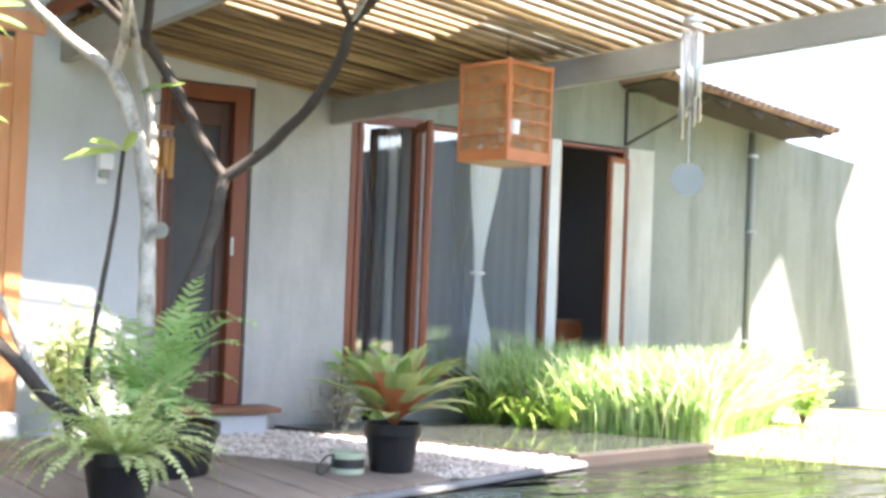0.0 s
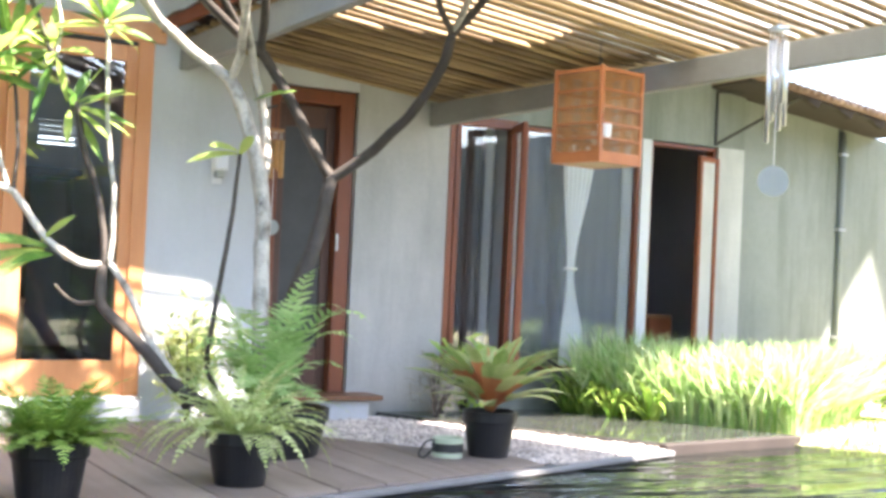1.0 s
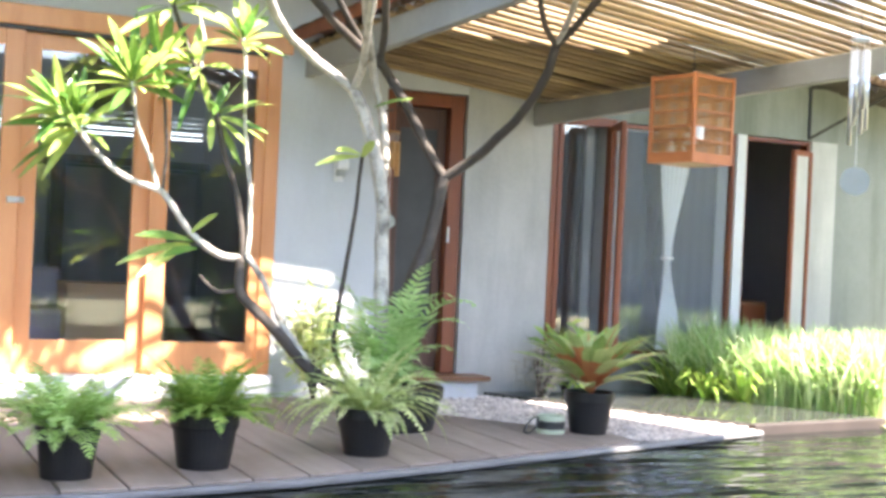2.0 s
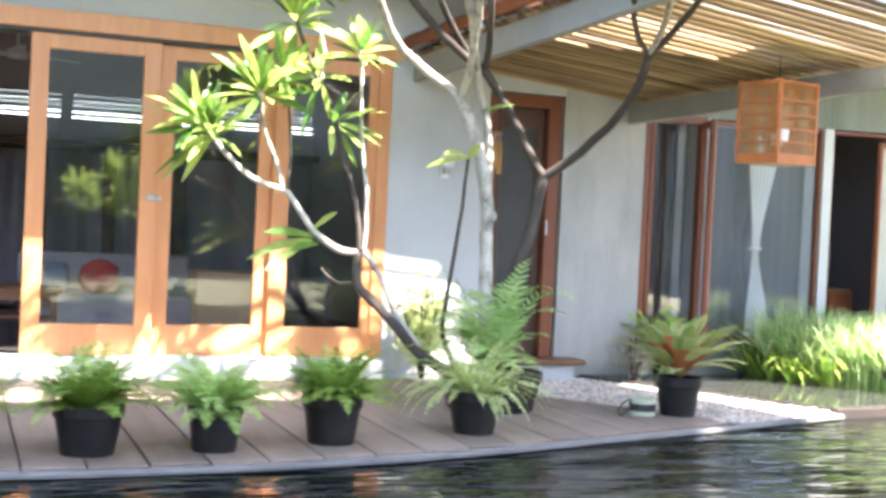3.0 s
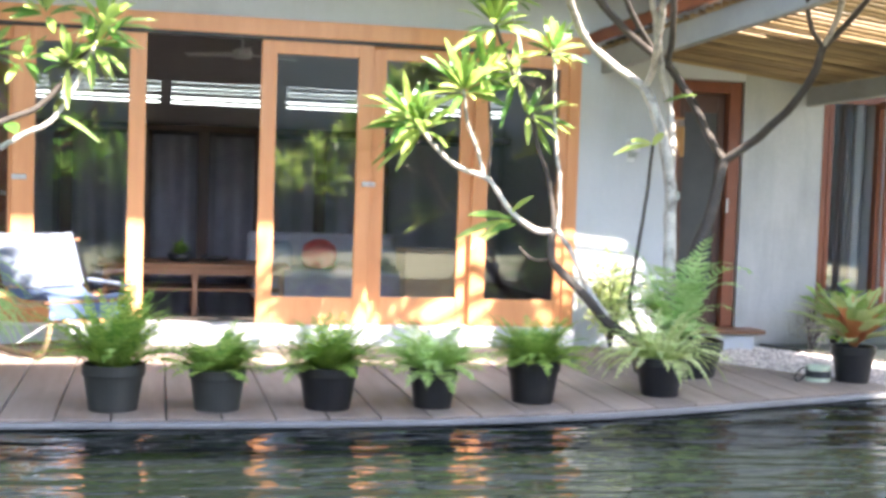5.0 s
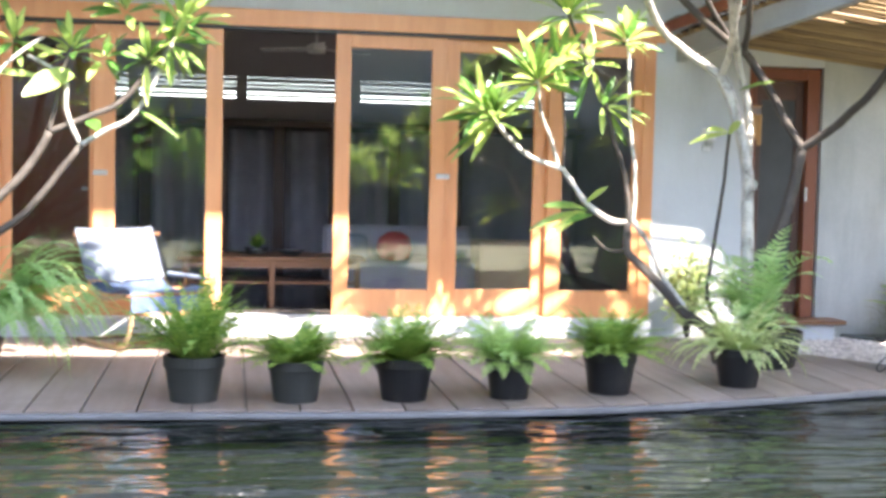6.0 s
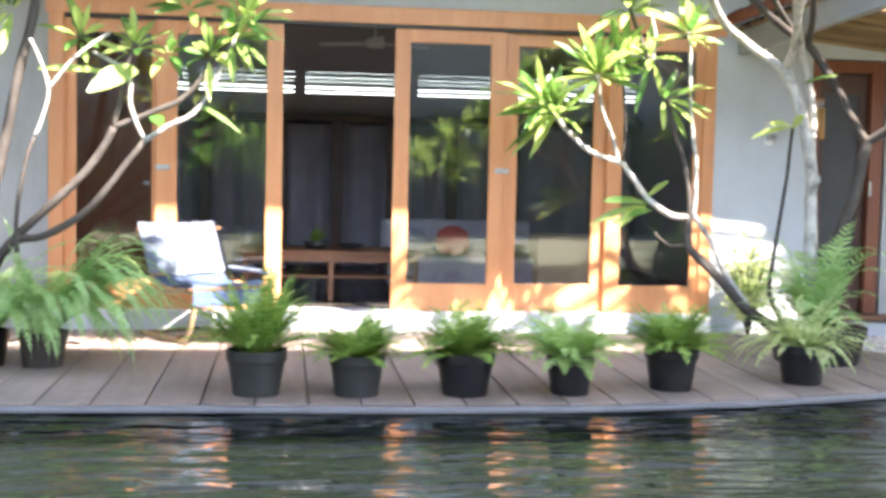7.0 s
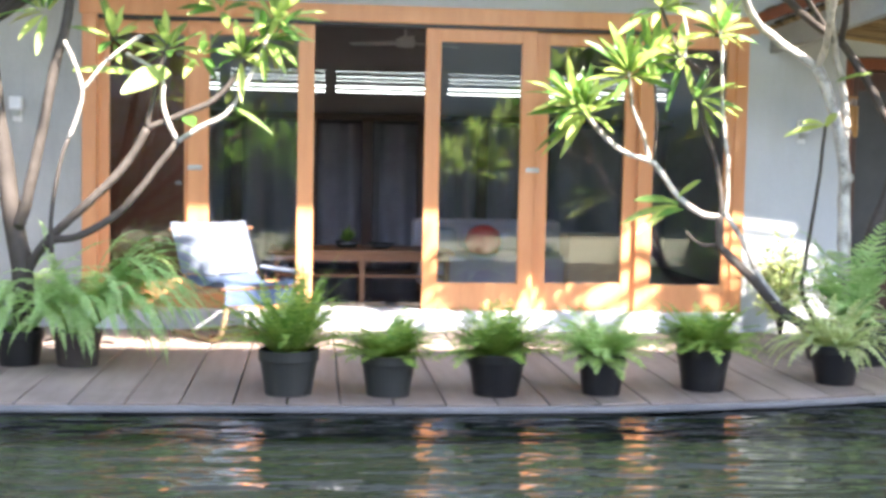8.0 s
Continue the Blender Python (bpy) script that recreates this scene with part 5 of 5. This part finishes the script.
    each_leaf(bm, LEAF, t)

    dapple_crown(t, (-2.93, -1.72, 2.2), ((-2.2, -2.5, 3.2), (-1.5, -2.6, 3.3), (-2.7, -2.7, 3.2), (-0.9, -2.4, 3.35), (-0.4, -2.7, 3.4), (-1.9, -2.1, 3.3)), 33)

tree_by_chair()


def garden_tree(x, y, tips, seed):
    """A slender frangipani across the pond."""
    t = thing("frangipani_tree", "slender leafy frangipani in the garden across the pond", "tree", (0, 0, 0), "trees across the pond")
    rnd = random.Random(seed)
    limb(t, [(x, y, -0.05), (x + 0.06, y, 0.5), (x - 0.03, y + 0.05, 1.0)], 0.06, 0.045, BARK, "trunk")
    bm = bmesh.new()
    for dx, dz in tips:
        at = (x + dx, y + rnd.uniform(-0.3, 0.3), dz)
        limb(t, [(x - 0.03, y + 0.05, 1.0), (x + dx * 0.45, y + 0.08, 0.9 + (dz - 0.9) * 0.55), at], 0.032, 0.018, BARK)
        rosette(bm, at, (dx * 0.5, rnd.uniform(-0.3, 0.3), 0.8), 26, 0.50, 0.08, rnd)
    part("crown", bm, LEAF, t)


garden_tree(1.9, -13.2, ((-0.35, 1.45), (0.15, 1.75), (0.55, 1.4), (0.75, 2.1), (-0.1, 1.15), (0.3, 1.2)), 91)
garden_tree(-1.9, -13.2, ((-0.45, 1.3), (0.1, 1.6), (0.5, 1.2), (-0.2, 2.0), (0.7, 1.7)), 92)
garden_tree(-5.6, -13.0, ((-0.4, 1.7), (0.2, 2.1), (0.5, 1.6)), 93)


def hedge():
    """An unseen dark hedge along the far wall, added to darken pane reflections."""
    rnd = random.Random(95)
    verts, faces = [], []
    for _ in range(11000):
        x, z = rnd.uniform(-8.9, 13.9), rnd.uniform(0.0, 2.5)
        y = -15.1 + 0.25 * noise.noise((x * 0.9, z * 0.9, 4)) - rnd.random() ** 2 * 0.7
        d = Vector((rnd.uniform(-1, 1), rnd.uniform(-0.6, 1), rnd.uniform(-1, 0.4))).normalized() * rnd.uniform(0.12, 0.22)
        e = Vector((rnd.uniform(-1, 1), rnd.uniform(-1, 1), rnd.uniform(-1, 1))).cross(d).normalized() * 0.05
        p, b = Vector((x, y, z)), len(verts)
        verts += [tuple(p), tuple(p + d * 0.5 + e), tuple(p + d), tuple(p + d * 0.5 - e)]
        faces.append((b, b + 1, b + 2, b + 3))
    me = bpy.data.meshes.new("hedge")
    me.from_pydata(verts, [], faces)
    me.materials.append(HEDGE)
    tagged(new("hedge", me), "unseen dark green hedge added to darken pane reflections", "hedge", kind="stuff")


hedge()


def shrub(x, y, z, r, material, seed, label, name="shrub", n=500, tall=1.0, leaf=0.09, thin=0.28):
    t = thing(name, label, "shrub", (x, y, z))
    rnd = random.Random(seed)
    bm = bmesh.new()
    st = bmesh.new()
    for i in range(12):
        a, e = rnd.uniform(0, 6.3), rnd.uniform(0.7, 1.5)
        tip = Vector((math.cos(a) * math.cos(e) * r, math.sin(a) * math.cos(e) * r, math.sin(e) * r * 1.7 * tall))
        tube(st, ((0, 0, 0), tip * 0.5 + Vector((0, 0, 0.03)), tip), [0.008, 0.006, 0.003], 5)
        for _ in range(n // 12):
            p = tip * rnd.uniform(0.35, 1.0) + Vector((rnd.gauss(0, 1), rnd.gauss(0, 1), rnd.gauss(0, 1))) * r * 0.22
            p.z = max(p.z, 0.02)
            v = Vector((rnd.uniform(-1, 1), rnd.uniform(-1, 1), rnd.uniform(-0.3, 0.9))).normalized() * leaf * rnd.uniform(0.6, 1.2)
            blade(bm, p, p + v, leaf * thin, 0.1, 2, face=Vector((rnd.uniform(-1, 1), -0.6, 0.6)))
    part("branchwork", st, BARK, t)
    part("leaves", bm, material, t)


shrub(2.93, -0.25, -0.02, 0.24, DRYFERN, 61, "small sunlit yellow green shrub against the wall", n=600, tall=1.9)
shrub(4.72, -0.33, -0.02, 0.24, DRYLEAF, 62, "dry grey twiggy bush at the wall corner", n=260, tall=1.0, leaf=0.12, thin=0.08)
shrub(5.03, -0.19, 0.02, 0.28, FERN, 63, "dark green leafy plant at the wall corner", n=420, tall=0.9, leaf=0.13)
shrub(8.86, -0.80, -0.03, 0.26, LIMEFERN, 64, "small bright green shrub beside the grass", n=500, tall=1.1, leaf=0.12)


def strap_clump(x, y, seed, n=46, length=0.5):
    t = thing("strap_leaf_plant", "clump of dark green arching strap leaves beside the path", "plant", (x, y, -0.02), "strap leaf clumps")
    rnd = random.Random(seed)
    bm = bmesh.new()
    for _ in range(n):
        a, e, l = rnd.uniform(0, 6.3), rnd.uniform(0.5, 1.4), rnd.uniform(0.6, 1.1) * length
        v = Vector((math.cos(a) * math.cos(e), math.sin(a) * math.cos(e), math.sin(e)))
        mid = v * l * 0.6
        tip = mid + Vector((math.cos(a), math.sin(a), rnd.uniform(-0.5, 0.5))) * l * 0.45
        blade(bm, (0.03 * math.cos(a), 0.03 * math.sin(a), 0), mid, 0.026, 0.02, 4, shape=lambda t: 0.8 + 0.2 * t)
        blade(bm, mid, tip, 0.026, 0.10, 5, shape=lambda t: 1 - t * t * 0.95)
    part("foliage", bm, FERN, t)


for x, y, sd in ((6.04, -0.15, 81), (6.08, -0.28, 82), (6.20, -0.47, 83), (6.36, -0.30, 84), (6.36, -0.73, 85)):
    strap_clump(x, y, sd)


def blades(name, label, count, region, low, high, width, material, seed, lean=0.35):
    rnd = random.Random(seed)
    verts, faces = [], []
    n = 0
    while n < count:
        p = region(rnd)
        if not p:
            continue
        x, y, z = p
        h = rnd.uniform(low, high)
        a = rnd.uniform(0, 2 * math.pi)
        l = abs(rnd.gauss(0, lean)) * h
        f = rnd.uniform(0, math.pi)
        sx, sy = math.cos(f) * width / 2, math.sin(f) * width / 2
        b = len(verts)
        for s, wd in ((0.0, 0.8), (0.4, 1.0), (0.75, 0.7), (1.0, 0.08)):
            cx, cy, cz = x + math.cos(a) * l * s ** 2, y + math.sin(a) * l * s ** 2, z + h * (s - 0.18 * (l / h) * s ** 3)
            verts += [(cx - sx * wd, cy - sy * wd, cz), (cx + sx * wd, cy + sy * wd, cz)]
        for k in range(3):
            faces.append((b + 2 * k, b + 2 * k + 1, b + 2 * k + 3, b + 2 * k + 2))
        n += 1
    me = bpy.data.meshes.new(name)
    me.from_pydata(verts, [], faces)
    me.materials.append(material)
    return tagged(new(name, me), label, "grass", kind="stuff")


def tall_bed(rnd):
    s, w = rnd.uniform(0, 1), rnd.uniform(0.03, 0.75)
    x, y = 5.99 + s * 0.92, -0.10 - s * 1.52
    if rnd.random() < 0.35:
        s = rnd.uniform(0.0, 1)
        x, y = 6.78 + s * 1.25, -1.46 + s * 0.45
    return x + w * 0.95 + 0.03, y + w * 0.60, -0.03


def short_lawn(rnd):
    x, y = rnd.uniform(6.6, 9.5), rnd.uniform(-3.6, 0.1)
    if noise.noise((x * 1.5, y * 1.5, 3)) < -0.05:
        return None
    return x, y, -0.03


blades("tall_grass", "dense bed of tall sunlit green grass behind the stone path", 8000, tall_bed, 0.28, 0.72, 0.022, GRASS, 70, lean=0.6)
blades("lawn_grass", "thin sunlit lawn grass", 3500, short_lawn, 0.03, 0.07, 0.006, LAWNGRASS, 71)


# ---------------------------------------------------------------- pieces of path and deck
def stone_path():
    t = thing("stone_path", "path of polished dark granite slabs running to the pond", "path", kind="structure")
    a0, a1, b0, b1 = Vector((4.40, -0.02, 0.02)), Vector((5.84, -0.02, 0.02)), Vector((5.52, -1.855, 0.02)), Vector((6.80, -1.69, 0.02))
    n = 6
    for i in range(n):
        g = 0.004
        bm = bmesh.new()
        top = [a0.lerp(b0, i / n + g / 2), a0.lerp(b0, (i + 1) / n - g / 2), a1.lerp(b1, (i + 1) / n - g / 2), a1.lerp(b1, i / n + g / 2)]
        up = [bm.verts.new(p) for p in top]
        lo = [bm.verts.new(p - Vector((0, 0, 0.09))) for p in top]
        bm.faces.new(up)
        bm.faces.new(lo[::-1])
        for k in range(4):
            j = (k + 1) % 4
            bm.faces.new((up[j], up[k], lo[k], lo[j]))
        bmesh.ops.recalc_face_normals(bm, faces=bm.faces)
        bmesh.ops.bevel(bm, geom=list(bm.edges), offset=0.004, segments=1, affect="EDGES")
        part("slab", bm, GRANITE, t)

    part("end_kerb", beam_bm((5.47, -1.915, -0.12), (6.83, -1.735, -0.12), 0.072, 0.142), KERBSTONE, t, "brown concrete end kerb")


stone_path()


def deck_boards():
    w, gap = 0.295, 0.010
    x = -0.72 - 27 * w
    while x < 4.9:
        x0, x1 = x + gap / 2, x + w - gap / 2
        far0, far1 = gravel_y(x0), gravel_y(x1)
        near0, near1 = edge_y(x0) + 0.062, edge_y(x1) + 0.062
        x += w
        if far1 - near1 < 0.05:
            continue
        bm = bmesh.new()
        up = [bm.verts.new(p) for p in ((x0, near0, 0), (x1, near1, 0), (x1, far1, 0), (x0, far0, 0))]
        lo = [bm.verts.new((v.co.x, v.co.y, -0.028)) for v in up]
        bm.faces.new(up)
        for k in range(4):
            j = (k + 1) % 4
            bm.faces.new((up[j], up[k], lo[k], lo[j]))
        bmesh.ops.bevel(bm, geom=[e for e in bm.edges if all(v.co.z > -0.01 for v in e.verts)], offset=0.004, segments=1, affect="EDGES")
        part("plank", bm, DECKWOOD, DECK)


deck_boards()
